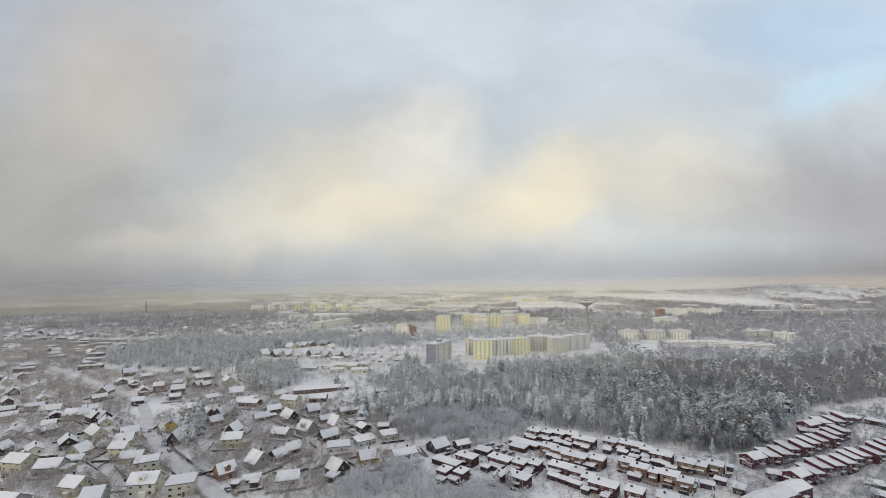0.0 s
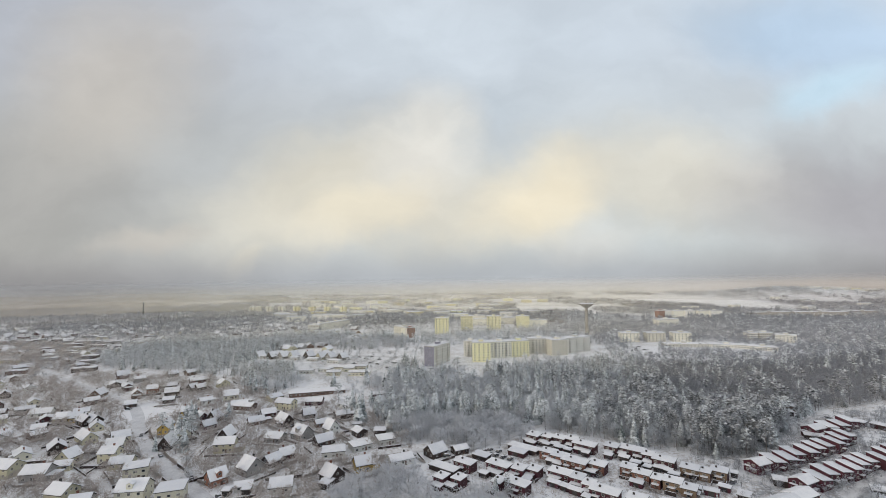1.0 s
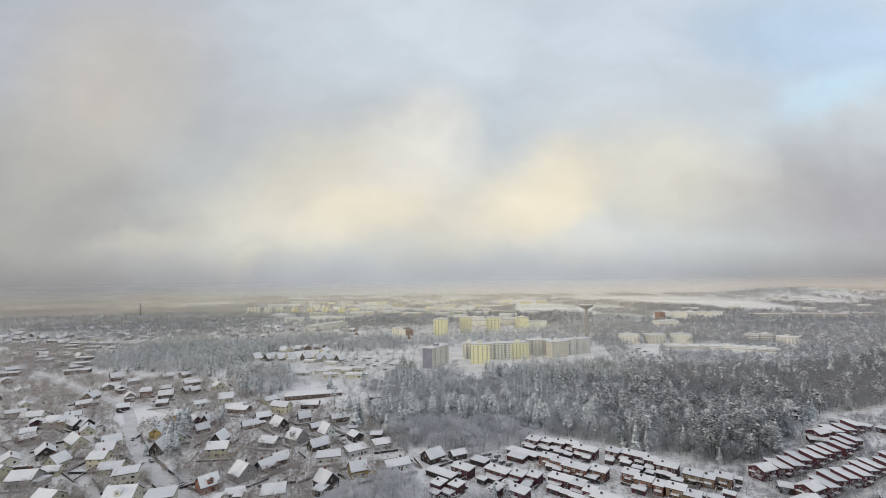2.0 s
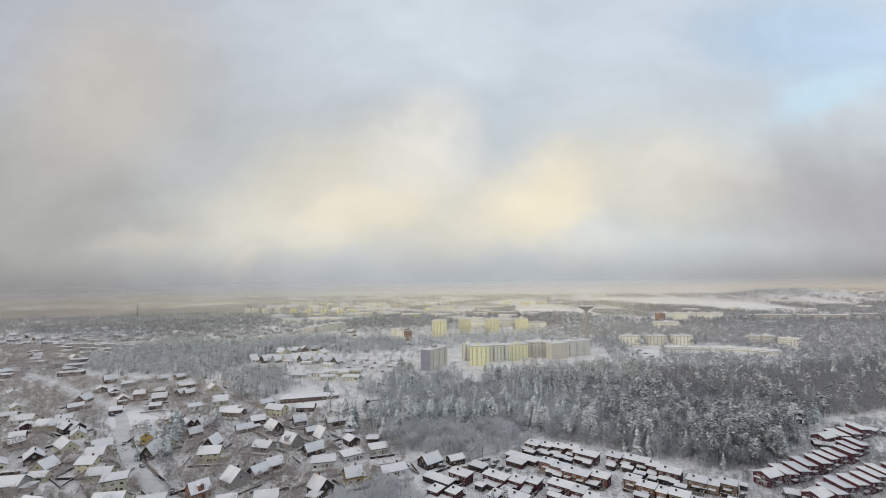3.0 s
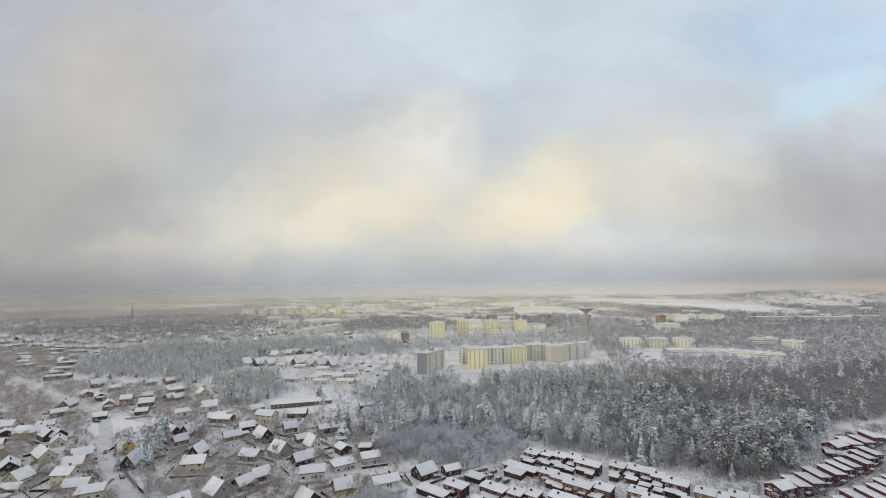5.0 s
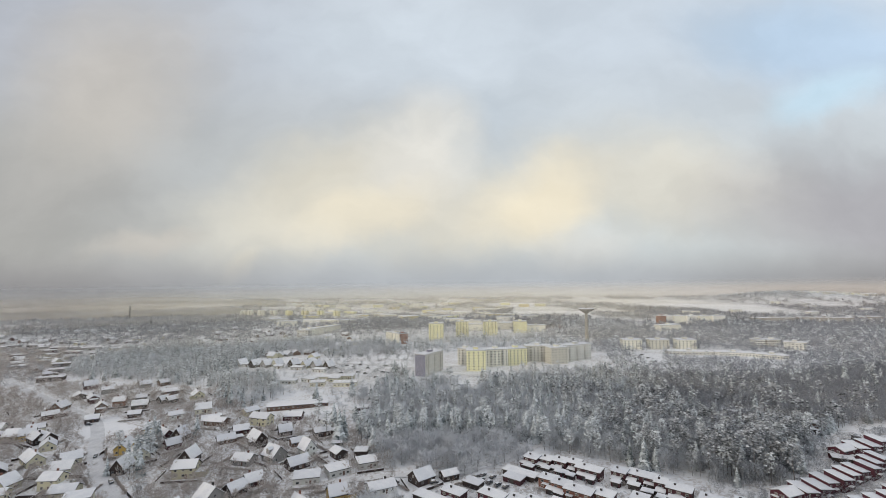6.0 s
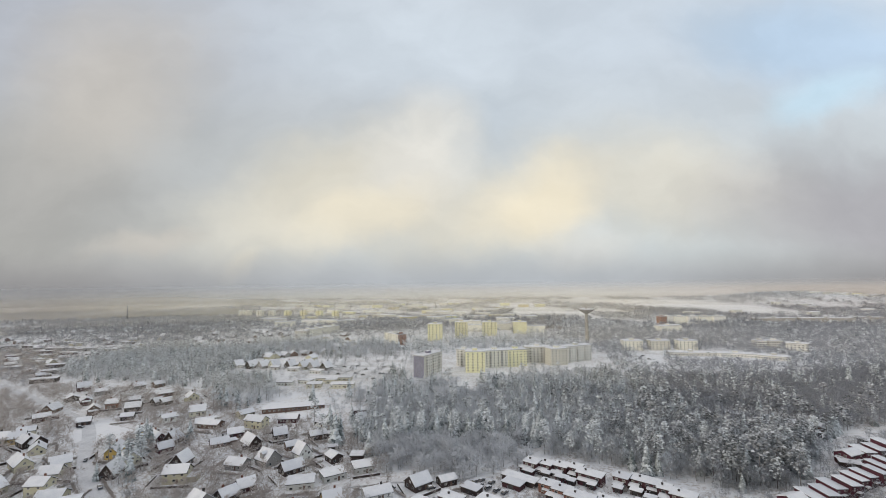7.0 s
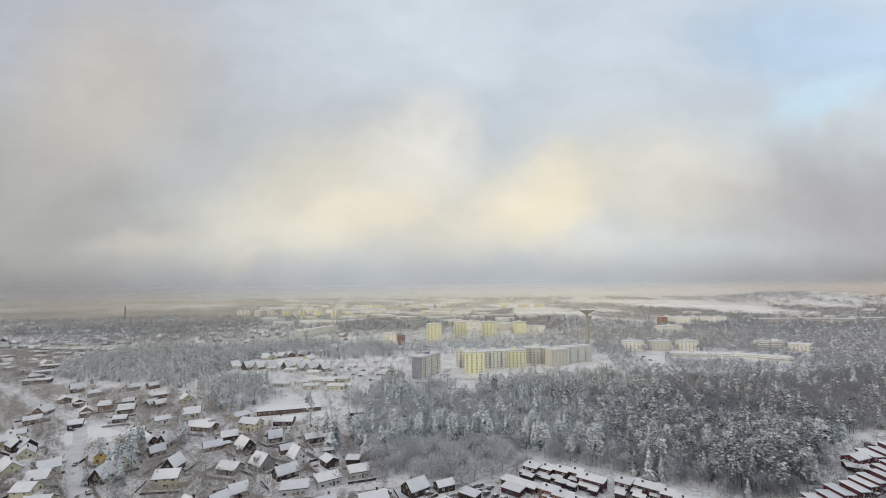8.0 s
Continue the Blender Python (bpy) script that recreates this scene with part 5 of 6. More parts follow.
TREE_THINGS = {}
for kind, names in (("conifer", ("spruce_tree", "spruce with snow on its drooping boughs", "spruce tree")), ("pine", ("pine_tree", "tall bare-stemmed pine with snow on its crown", "pine tree")), ("shed", ("pine_tree", "tall dark pine with little snow on its crown", "pine tree")),
                    ("frost", ("frosted_tree", "bare broadleaf tree white with hoar frost", "tree"))):
    TREE_THINGS[kind] = []
    for trunk, crown in SORTS[kind, 2]:
        me = mesh_of("crown", *crown, (kind,), flat=kind not in LEAFLESS)
        if kind in LEAFLESS:
            set_normals(me, rounded(crown[0], 10))
        TREE_THINGS[kind].append((names, mesh_of("trunk", *trunk, ("limb" if kind in LEAFLESS else "bark",)), me))

TREE_THINGS["hoar"] = []
for _ in range(5):
    names = ("frosted_tree", "broad round-crowned leafless tree grey with hoar frost", "tree")
    limbs = join_data(stem(RNG, 6.0, 0.2), limbs_of(RNG, 10, 9))
    crown = frosted(RNG, 10, 620, 22, 1.0, 0.02, (0.42, 0.52), 1.0)
    me = set_normals(mesh_of("crown", *crown, ("hoar",), flat=False), rounded(crown[0], 10))
    TREE_THINGS["hoar"].append((names, mesh_of("trunk", *limbs, ("limb",)), me))


def tree(kind, x, y, h):
    names, trunk, crown = RNG.choice(TREE_THINGS[kind])
    t = tagged(new(names[0]), names[1], names[2], "trees nearest the houses")
    s = h / (10 if kind in ("frost", "hoar") else 18)
    t.matrix_basis = pose(x, y, ground(x, y), 0, 0, RNG.uniform(0, 360)) @ Matrix.Diagonal((s, s, s, 1))
    part("trunk", trunk, t)
    part("crown", crown, t)
    return t


CELLS = {}
for q in TAKEN:
    for i in range(int((q[0] - q[2]) // 20), int((q[0] + q[2]) // 20) + 1):
        for j in range(int((q[1] - q[2]) // 20), int((q[1] + q[2]) // 20) + 1):
            CELLS.setdefault((i, j), []).append(q)


def free(x, y, room):
    """Whether nothing is built within room of a place."""
    for i in (-1, 0, 1):
        for j in (-1, 0, 1):
            for a, b, r in CELLS.get((int(x // 20) + i, int(y // 20) + j), ()):
                if math.hypot(x - a, y - b) < r + room:
                    return False
    return True


def sown(poly, step, low, high, fine, room=1.5, shade=0.0, keep=1.0, gaps=None):
    """Places for trees in a plan polygon. shade: stretch kept open on the near side of what is built."""
    x0, x1 = min(p[0] for p in poly), max(p[0] for p in poly)
    y0, y1 = min(p[1] for p in poly), max(p[1] for p in poly)
    out = []
    for j in range(int((y1 - y0) / step) + 1):
        for i in range(int((x1 - x0) / step) + 1):
            x, y = x0 + (i + RNG.random()) * step, y0 + (j + RNG.random()) * step
            h = RNG.uniform(low, high)
            if RNG.random() > keep or not inside(x, y, poly) or not free(x, y, room):
                continue
            if gaps is not None and noise.noise((x / 22, y / 22, 4.2)) < gaps:
                continue
            if shade:
                d = math.hypot(x, y)
                if not all(free(x + x / d * k, y + y / d * k, 0) for k in (shade * 0.4 * h, shade * 0.8 * h, shade * 1.2 * h)):
                    continue
            out.append((x, y, h, fine))
    return out


def hedge(x, y, turn, long, high, kind=0):
    """A snow-topped hedge, or a dark board fence."""
    if kind:
        h = thing("fence", x, y, turn, "dark board fence with a line of snow on top", "fence", "garden fences", z=ground(x, y) + 0.1)
        part("panel", mesh_of("panel", *box_data(-long / 2, long / 2, -0.04, 0.04, 0.0, high), ("dark",)), h)
        part("snow_cap", mesh_of("snow_cap", *box_data(-long / 2, long / 2, -0.12, 0.12, high + 0.003, high + 0.14), ("snow",)), h)
        return h
    h = thing("hedge", x, y, turn, "frosted garden hedge with snow on top", "hedge", "garden hedges")
    v, f = [], []
    for _ in range(int(long * 9)):
        clump(RNG, (RNG.uniform(-long / 2, long / 2), RNG.uniform(-0.4, 0.4), RNG.uniform(0.2, high)), RNG.uniform(0.3, 0.55), v, f, 0.8)
    part("crown", mesh_of("crown", v, f, ("rime",)), h)
    return h



def car_meshes():
    prof = [(-2.2, 0.35), (-2.2, 0.85), (-1.9, 0.98), (1.1, 1.0), (2.15, 0.8), (2.2, 0.35)]
    top = [(-1.75, 0.98), (-1.35, 1.5), (0.35, 1.5), (1.1, 0.99)]

    def lens(pts, w0, w1):
        n = len(pts)
        v = [(a, -w0 if b < 1.2 else -w1, b) for a, b in pts] + [(a, w0 if b < 1.2 else w1, b) for a, b in pts]
        return v, [tuple(range(n)), tuple(range(2 * n - 1, n - 1, -1))] + [(i, n + i, n + (i + 1) % n, (i + 1) % n) for i in range(n)]

    wheel = [], []
    for k, yy in enumerate((-0.1, 0.1)):
        wheel[0].extend((0.32 * math.cos(6.283 * i / 10), yy, 0.32 * math.sin(6.283 * i / 10)) for i in range(10))
    wheel[1].extend([tuple(range(10)), tuple(range(19, 9, -1))] + [(i, 10 + i, 10 + (i + 1) % 10, (i + 1) % 10) for i in range(10)])
    snow = box_data(-1.34, 0.3, -0.68, 0.68, 1.505, 1.68)
    hood = box_data(1.15, 2.0, -0.7, 0.7, 0.93, 1.06)
    return (mesh_of("body", *lens(prof, 0.88, 0.88), ("car",)), mesh_of("cabin", *lens(top, 0.8, 0.68), ("glass",)), mesh_of("wheel", *wheel, ("tyre",)), mesh_of("snow_cap", *join_data(snow, hood), ("snow",)))


CAR = car_meshes()


def car(x, y, turn):
    c = thing("car", x, y, turn, "parked dark car with snow on its roof and bonnet", "car", "parked cars", z=ground(x, y) + 0.36)
    part("body", CAR[0], c)
    part("cabin", CAR[1], c)
    part("snow_cap", CAR[3], c)
    for u in (-1.35, 1.35):
        for w in (-0.82, 0.82):
            part("wheel", CAR[2], c, "", (u, w, 0.32))
    return c


def rebuild_cells():
    CELLS.clear()
    for q in TAKEN:
        for i in range(int((q[0] - q[2]) // 20), int((q[0] + q[2]) // 20) + 1):
            for j in range(int((q[1] - q[2]) // 20), int((q[1] + q[2]) // 20) + 1):
                CELLS.setdefault((i, j), []).append(q)


# ---- woods and gardens: plan outlines ----
MAIN = [(-49, 325), (-58, 364), (-44, 399), (-14, 411), (33, 411), (51, 439), (94, 459), (161, 467), (193, 447), (338, 446), (484, 492), (483, 450), (377, 354), (268, 329), (230, 302), (175, 251), (144, 252), (120, 267), (95, 282), (61, 300), (50, 282), (21, 268), (-16, 270), (-32, 295)]
EDGE = [(-32, 289), (-27, 324), (68, 333), (121, 312), (186, 303), (233, 326), (230, 302), (174, 249), (143, 250), (119, 265), (95, 280), (60, 298), (49, 280), (20, 267), (-16, 268)]
FRINGE = [(-35, 290), (-11, 311), (56, 317), (61, 300), (49, 277), (20, 264), (-9, 269)]
MIDLEFT = [(-370, 481), (-417, 579), (-391, 664), (-254, 658), (-217, 601), (-207, 489), (-187, 430), (-243, 442), (-330, 464)]
LEFT_FROST = [(-201, 462), (-182, 473), (-127, 448), (-110, 387), (-137, 380), (-163, 374)]
MIDDLE = [(-221, 573), (-170, 597), (-105, 568), (-49, 582), (-46, 651), (-113, 709), (-269, 697)]
BY_FLATS = [(-74, 400), (-51, 420), (-40, 478), (8, 476), (23, 430), (-14, 411), (-47, 385)]
BEHIND = [(-245, 635), (-104, 656), (10, 582), (206, 595), (175, 444), (355, 446), (525, 489), (849, 698), (933, 942), (571, 912), (218, 804), (13, 726), (-131, 710), (-280, 725)]
BOTTOM = [(-48, 196), (-52, 220), (-40, 234), (-16, 243), (-9, 222), (19, 212), (30, 217), (41, 194)]
GARDENS = [(-210, 200), (-423, 399), (-344, 451), (-245, 427), (-182, 418), (-147, 381), (-106, 372), (-66, 357), (-32, 289), (-9, 257), (-15, 242), (-52, 223), (-48, 196)]
SUBURB = [(-423, 399), (-694, 650), (-475, 632), (-370, 481), (-344, 451)]
FAR_LEFT = [(-682, 639), (-1417, 1323), (-900, 1214), (-362, 936), (-237, 613), (-358, 584), (-403, 537)]
RIGHT = [(119, 192), (163, 203), (185, 216), (230, 238), (262, 248), (199, 190)]
SLOPE = [(129, 252), (190, 272), (236, 310), (323, 332), (349, 328), (299, 307), (219, 274), (162, 240), (142, 229)]
TERRACES = [(124, 197), (145, 229), (167, 246), (214, 272), (306, 314), (323, 304), (199, 190)]
PARKING = [(-146, 576), (-94, 546), (-51, 618), (-19, 585), (-25, 472), (-83, 452), (-119, 483)]
CENTRE = [(-106, 372), (-65, 355), (-44, 399), (-40, 478), (-123, 524), (-194, 487), (-124, 437)]
TOWN = [(-560, 698), (-286, 740), (-141, 764), (14, 764), (228, 841), (321, 1181), (-153, 1419), (-1206, 1497)]
ESTATE = [(-8, 216), (-6, 245), (49, 277), (90, 266), (147, 237), (127, 202), (76, 198)]

# more cottages and sheds among the gardens, where there is room
WORDS = {"straw": "pale yellow", "white": "white", "grey": "grey", "dark": "dark boarded", "darkred": "dark red", "cream": "cream", "brown": "brown"}
made = tries = 0
while made < 36 and tries < 6000:
    tries += 1
    y = RNG.uniform(360, 760)
    x = RNG.uniform(-1.08, -0.62) * y
    if inside(x, y, MIDLEFT) or not (inside(x, y, SUBURB) or inside(x, y, FAR_LEFT)) or not free(x, y, 12):
        continue
    made += 1
    tone = RNG.choice(("brown", "brown", "dark", "darkred", "straw", "grey"))
    low_house(x, y, 10 + RNG.uniform(-22, 22), RNG.uniform(11, 26), 8, RNG.uniform(2.8, 3.6), tone, "long low " + WORDS[tone] + " terrace under a flat snowy roof", "terrace", "low terraces of the suburb", windows=False)
    TAKEN.append((x, y, 6))
    rebuild_cells()
made = tries = 0
while made < 60 and tries < 6000:
    tries += 1
    y = RNG.uniform(215, 620)
    x = RNG.uniform(-1.06, -0.12) * y
    if not inside(x, y, GARDENS) and not inside(x, y, SUBURB) or not free(x, y, 7.5):
        continue
    made += 1
    tone = RNG.choice(("straw", "white", "grey", "dark", "darkred", "cream", "brown", "dark"))
    L, S = RNG.uniform(7.5, 12), RNG.uniform(6.5, 8.5)
    eave = RNG.choice((2.6, 2.9, 3.2))
    house(x, y, RNG.choice((-45, 45, -50, 35)) + RNG.uniform(-12, 12), L, S, eave, eave + S * RNG.uniform(0.22, 0.45), tone, WORDS[tone] + " house with a snow-laden roof among frosted trees", RNG.choice(("", "w", "p", "n")))
    TAKEN.append((x, y, 7))
    rebuild_cells()
for ob in [o for o in bpy.data.objects if o.parent is None and o.name.startswith("house") and o.location.x < 10 and o.location.y < 420]:
    a = ob.rotation_euler.z
    for side in (-1, 1):
        if RNG.random() < 0.9:
            d = RNG.uniform(8.5, 11) * side
            hx, hy = ob.location.x + math.sin(a) * d, ob.location.y - math.cos(a) * d
            if free(hx, hy, 0.8):
                hedge(hx, hy, math.degrees(a) + RNG.uniform(-4, 4), RNG.uniform(9, 18), RNG.uniform(0.9, 1.5), RNG.random() < 0.5)
        if RNG.random() < 0.55 and ob.location.y < 340:
            d = RNG.uniform(10, 13) * side
            hx, hy = ob.location.x + math.cos(a) * d, ob.location.y + math.sin(a) * d
            if free(hx, hy, 0.8):
                hedge(hx, hy, math.degrees(a) + 90 + RNG.uniform(-4, 4), RNG.uniform(9, 16), RNG.uniform(0.9, 1.4), RNG.random() < 0.5)


def hedge_row(points, off):
    """Hedges and fences along one side of a lane, length by length, with gaps for the gates."""
    for (x0, y0), (x1, y1) in zip(points, points[1:]):
        d = math.hypot(x1 - x0, y1 - y0)
        n = max(1, int(d / 12))
        for i in range(n):
            if RNG.random() < 0.15:
                continue
            t = (i + 0.5) / n
            x, y = x0 + (x1 - x0) * t - (y1 - y0) / d * off, y0 + (y1 - y0) * t + (x1 - x0) / d * off
            hedge(x, y, math.degrees(math.atan2(y1 - y0, x1 - x0)), d / n - RNG.uniform(0.8, 3.0), RNG.uniform(1.0, 1.7), RNG.random() < 0.35)


for line, off in (([(-198, 301), (-173, 271), (-146, 245), (-118, 221), (-97, 202)], 5.5), ([(-157, 220), (-178, 239), (-195, 251)], 3.4), ([(-205, 258), (-216, 274), (-221, 292)], 3.4), ([(-202, 255), (-257, 243), (-311, 232)], 3.0)):
    for side in (-1, 1):
        hedge_row(line, off * side)


for ob in [o for o in bpy.data.objects if o.parent is None and o.name.startswith("terraced_house") and o.location.x < 140]:
    a = ob.rotation_euler.z
    for along, out, turn, long in ((0.0, -6.6, 0, RNG.uniform(4, 7)), (3.4, -5.0, 90, 2.8), (0.5, 5.4, 0, RNG.uniform(3, 7))):
        if RNG.random() < 0.8:
            hx, hy = ob.location.x + math.cos(a) * along - math.sin(a) * out, ob.location.y + math.sin(a) * along + math.cos(a) * out
            if free(hx, hy, -1.6):
                hedge(hx, hy, math.degrees(a) + turn, long, RNG.uniform(1.2, 1.7), RNG.random() < 0.6)


def mixed(poly, step, fine, shares, heights=(16, 24), wide=45, **more):
    """Sow a wood and part it into sorts."""
    by = {"conifer": [], "pine": [], "shed": [], "frost": [], "bare": []}
    for x, y, h, fn in sown(poly, step, *heights, fine, **more):
        c = RNG.random() + noise.noise((x / wide, y / wide, 7.7)) * 0.55
        kind = "conifer" if c < shares[0] else "pine" if c < shares[0] + shares[1] else "frost"
        if x > 190 and y > 330 and (kind == "frost" or RNG.random() < 0.5):
            kind = "bare"  # more of the darker grey sort to the right
        if x > 105 + RNG.uniform(-30, 30) and y < 400 and kind in ("pine", "conifer") and RNG.random() < 0.55:
            kind = "shed"
        elif kind == "frost" and x > 130 + RNG.uniform(-40, 40) and RNG.random() < 0.45:
            kind = "bare"
        by[kind].append((x, y, h * (0.8 if kind in ("frost", "bare") else 1.0), fn))
    return by


edge = mixed(EDGE, 5.2, 2, (0.26, 0.28), (12, 20))
edge = {k: [s for s in v if not inside(s[0], s[1], FRINGE)] for k, v in edge.items()}
core = mixed(MAIN, 4.4, 1, (0.22, 0.16), (10, 16.5))
for kind in ("pine", "shed", "conifer", "frost"):
    spots = sorted(edge[kind], key=lambda s: s[1])
    for x, y, h, fn in spots[:80]:
        tree(kind, x, y, h)
    stand("wood_edge", kind, spots[80:], "snowy trees along the edge of the wood")
stand("wood_edge", "bare", edge["bare"], "bare grey trees along the edge of the wood")
for x, y, h, fn in sown(FRINGE, 6.6, 9, 15, 2):
    tree("hoar", x, y, h)
stand("undergrowth", "frost", sown(EDGE, 4.6, 2.5, 7.0, 1, keep=0.8), "frosted undergrowth along the edge of the wood")
for kind, name, label in (("conifer", "spruce_wood", "dense spruce wood dusted with snow"), ("pine", "pine_wood", "tall pine wood with snow on its crowns"), ("shed", "dark_pine_wood", "dark pine wood with less snow on its crowns"), ("frost", "birch_wood", "leafless wood white with hoar frost"), ("bare", "alder_wood", "bare grey leafless wood")):
    stand(name, kind, [s for s in core[kind] if not inside(s[0], s[1], EDGE)], label)
    rest = []
    for poly, step, shares, tall in ((MIDLEFT, 5.8, (0.33, 0.3), (9, 16)), (LEFT_FROST, 5.6, (0.15, 0.12), (9, 16)), (MIDDLE, 6.2, (0.2, 0.12), (8, 17)), (BY_FLATS, 5.4, (0.25, 0.1), (9, 15))):
        rest += mixed(poly, step, 1, shares, tall, shade=0.7)[kind]
    stand(name, kind, rest, label)
    stand(name, kind, mixed(BEHIND, 7.4, 0, (0.24, 0.16), (10, 16), shade=2.2)[kind], label)

# trees and shrubs of the gardens, kept off the houses' near sides
for poly, step, keep, shade in ((BOTTOM, 5.0, 0.95, 1.0), (RIGHT, 6.5, 0.8, 0.6)):
    for x, y, h, fn in sown(poly, step, 5, 9.5, 2, keep=keep, shade=shade):
        tree("hoar", x, y, h)
stand("shrubs", "rime", sown(ESTATE, 4.4, 1.6, 4.5, 1, room=-1.5, keep=0.8, shade=0.7), "frosted shrubs between the terraces")
stand("low_shrubs", "bare", sown(ESTATE, 2.7, 0.9, 2.2, 0, room=-3.4, keep=0.8), "low frosted shrubs and hedges between the terraces")
stand("shrubs", "bare", sown(TERRACES, 3.4, 2.0, 6.0, 1, room=-1.8, keep=0.85), "bare grey shrubs between the terraces")
for kind, step in (("bare", 13.0), ("frost", 12.0)):
    stand("street_trees", kind, sown(PARKING, step, 3, 8.5, 1, keep=0.8, shade=0.4), "frosted trees by the streets near the flats")
stand("shrubs", "frost", sown(CENTRE, 6.5, 2, 8.0, 1, keep=0.8, shade=0.6, gaps=-0.3), "frosted shrubs round the low buildings")
stand("shrubs", "bare", sown(SLOPE, 3.8, 1.5, 6.5, 1, room=0.3, keep=0.85, gaps=-0.3), "frosted shrubs on the slope by the wood")
low = sown(GARDENS, 3.7, 1.4, 4.4, 0, room=0.3, keep=0.9, shade=0.35, gaps=-0.36)
stand("garden_shrubs", "rime", low, "frosted shrubs and currant bushes in the gardens")
near = sown(GARDENS, 5.3, 4.0, 8.5, 1, keep=0.9, shade=0.75, gaps=-0.3)
stand("garden_trees", "rime", [(x, y, h, 2) for x, y, h, f in near if y < 290], "frosted fruit trees in the gardens")
stand("garden_trees", "rime", [s for s in near if s[1] >= 290], "frosted fruit trees in the gardens")
stand("tall_garden_trees", "rime", sown(GARDENS, 9.0, 7, 12, 1, keep=0.85, shade=0.8), "tall frosted trees between the houses")
stand("tall_garden_trees", "rime", sown(SUBURB, 9, 8, 13, 1, keep=0.85, shade=0.6), "tall frosted trees between the terraces")
wood = sown(SUBURB, 5.2, 4, 9.5, 0, keep=0.9, shade=0.6, gaps=-0.3)
stand("suburb_trees", "rime", wood[::2], "frosted trees among the suburb's houses")
stand("suburb_trees", "bare", wood[1::2], "bare grey trees among the suburb's houses")
by = mixed(FAR_LEFT, 7.6, -1, (0.14, 0.10), (5, 10.5), shade=0.6, gaps=-0.25)
for kind in by:
    stand("suburb_trees", {"frost": "bare", "bare": "rime"}.get(kind, kind), by[kind], "frosted trees among distant houses", 1.3)
by = mixed(TOWN, 11, -1, (0.20, 0.12), (7, 13), shade=0.8)
for kind in by:
    stand("town_trees", {"frost": "bare", "bare": "rime"}.get(kind, kind), by[kind], "frosted trees between the distant blocks", 1.3)

# ---- single trees and parked cars ----
tree("conifer", -95.3, 399.1, 15)
tree("conifer", -68.6, 409.9, 17)
tree("pine", -179.1, 294.7, 15)
tree("pine", -157.4, 279.1, 18)
tree("pine", -162.4, 294.2, 19)
tree("conifer", -150.3, 269.7, 15)
tree("conifer", -166.3, 284.2, 14)
tree("pine", -154.1, 283.8, 17)
tree("conifer", -169.8, 305.5, 18)
tree("conifer", -166.1, 291.1, 16)
tree("conifer", -173.2, 317.2, 18)
tree("conifer", -167.3, 270.1, 10)
tree("pine", -152.7, 265.3, 14)
tree("conifer", -166.7, 311.0, 17)
tree("conifer", 146.5, 249.5, 9)
tree("shed", 207.3, 283.8, 17)
tree("shed", 172.3, 260.9, 24)
tree("shed", 159.1, 255.5, 25)
tree("shed", 167.6, 263.7, 22)
tree("shed", 183.8, 265.7, 20)
tree("shed", 174.2, 259.0, 19)
tree("shed", 176.6, 272.1, 23)
tree("shed", 196.7, 281.2, 21)
tree("shed", 150.5, 259.8, 22)
tree("shed", 146.6, 264.1, 20)
tree("conifer", 154.8, 257.8, 20)
tree("pine", 185.0, 272.1, 22)
tree("conifer", -56.9, 312.9, 22)
tree("conifer", -55.5, 318.6, 20)
tree("conifer", -152.8, 328.3, 14)
tree("conifer", -159.3, 388.6, 17)
tree("frost", -123.9, 228.1, 10)
tree("frost", -137.1, 249.1, 11)
tree("pine", -68.1, 325.4, 16)
tree("pine", -80.1, 351.3, 18)
tree("conifer", -67.2, 341.4, 18)
tree("conifer", 24.0, 213.9, 9)
tree("pine", 29.4, 214.8, 9)
tree("conifer", 117.6, 201.8, 5)
tree("conifer", 351.8, 416.4, 20)
tree("conifer", -40.0, 478.5, 14)
tree("conifer", -1.2, 416.2, 15)
tree("conifer", 43.6, 446.1, 14)
tree("conifer", -12.9, 636.7, 14)
tree("conifer", 7.4, 646.5, 14)
car(-125.5, 232.5, -45)
car(-101.5, 212.6, -45)
car(-192.3, 295.1, -60)
car(-158.6, 261.3, -45)
car(18.0, 255.9, 50)
car(25.5, 258.2, 50)
car(29.0, 255.5, 50)
car(32.8, 252.8, 50)
car(23.3, 262.1, 50)
car(36.2, 250.6, 50)
car(11.3, 249.8, 50)
car(7.3, 249.8, 50)
car(26.7, 263.7, 50)
car(31.4, 261.3, 50)
car(-22.0, 259.4, 10)
car(2.1, 256.3, 20)
car(-52.1, 479.2, 10)
car(-44.6, 476.3, 10)
car(-36.4, 470.6, 10)
car(-55.8, 459.3, 10)
car(-46.6, 454.5, 10)
car(-31.7, 489.5, 10)
car(-48.8, 478.3, 10)
car(-39.9, 474.8, 10)
car(-31.2, 472.0, 10)
car(-239.7, 350.3, 0)
car(136.7, 220.7, 40)
car(156.8, 222.0, 40)
car(-48.6, 282.9, 10)
car(-17.1, 257.1, 10)
car(-94.8, 514.6, 0)
car(-85.7, 506.9, 0)
car(-81.0, 517.8, 5)
car(-69.4, 499.3, 0)
car(-103.8, 501.5, 10)
car(-113.0, 509.2, 10)
car(-23.7, 453.1, 10)
car(-76.5, 480.7, 10)
car(-68.4, 474.9, 10)
car(-93.0, 478.5, 10)
car(244.3, 563.8, 0)
car(241.1, 541.1, 0)
car(238.5, 520.9, 0)

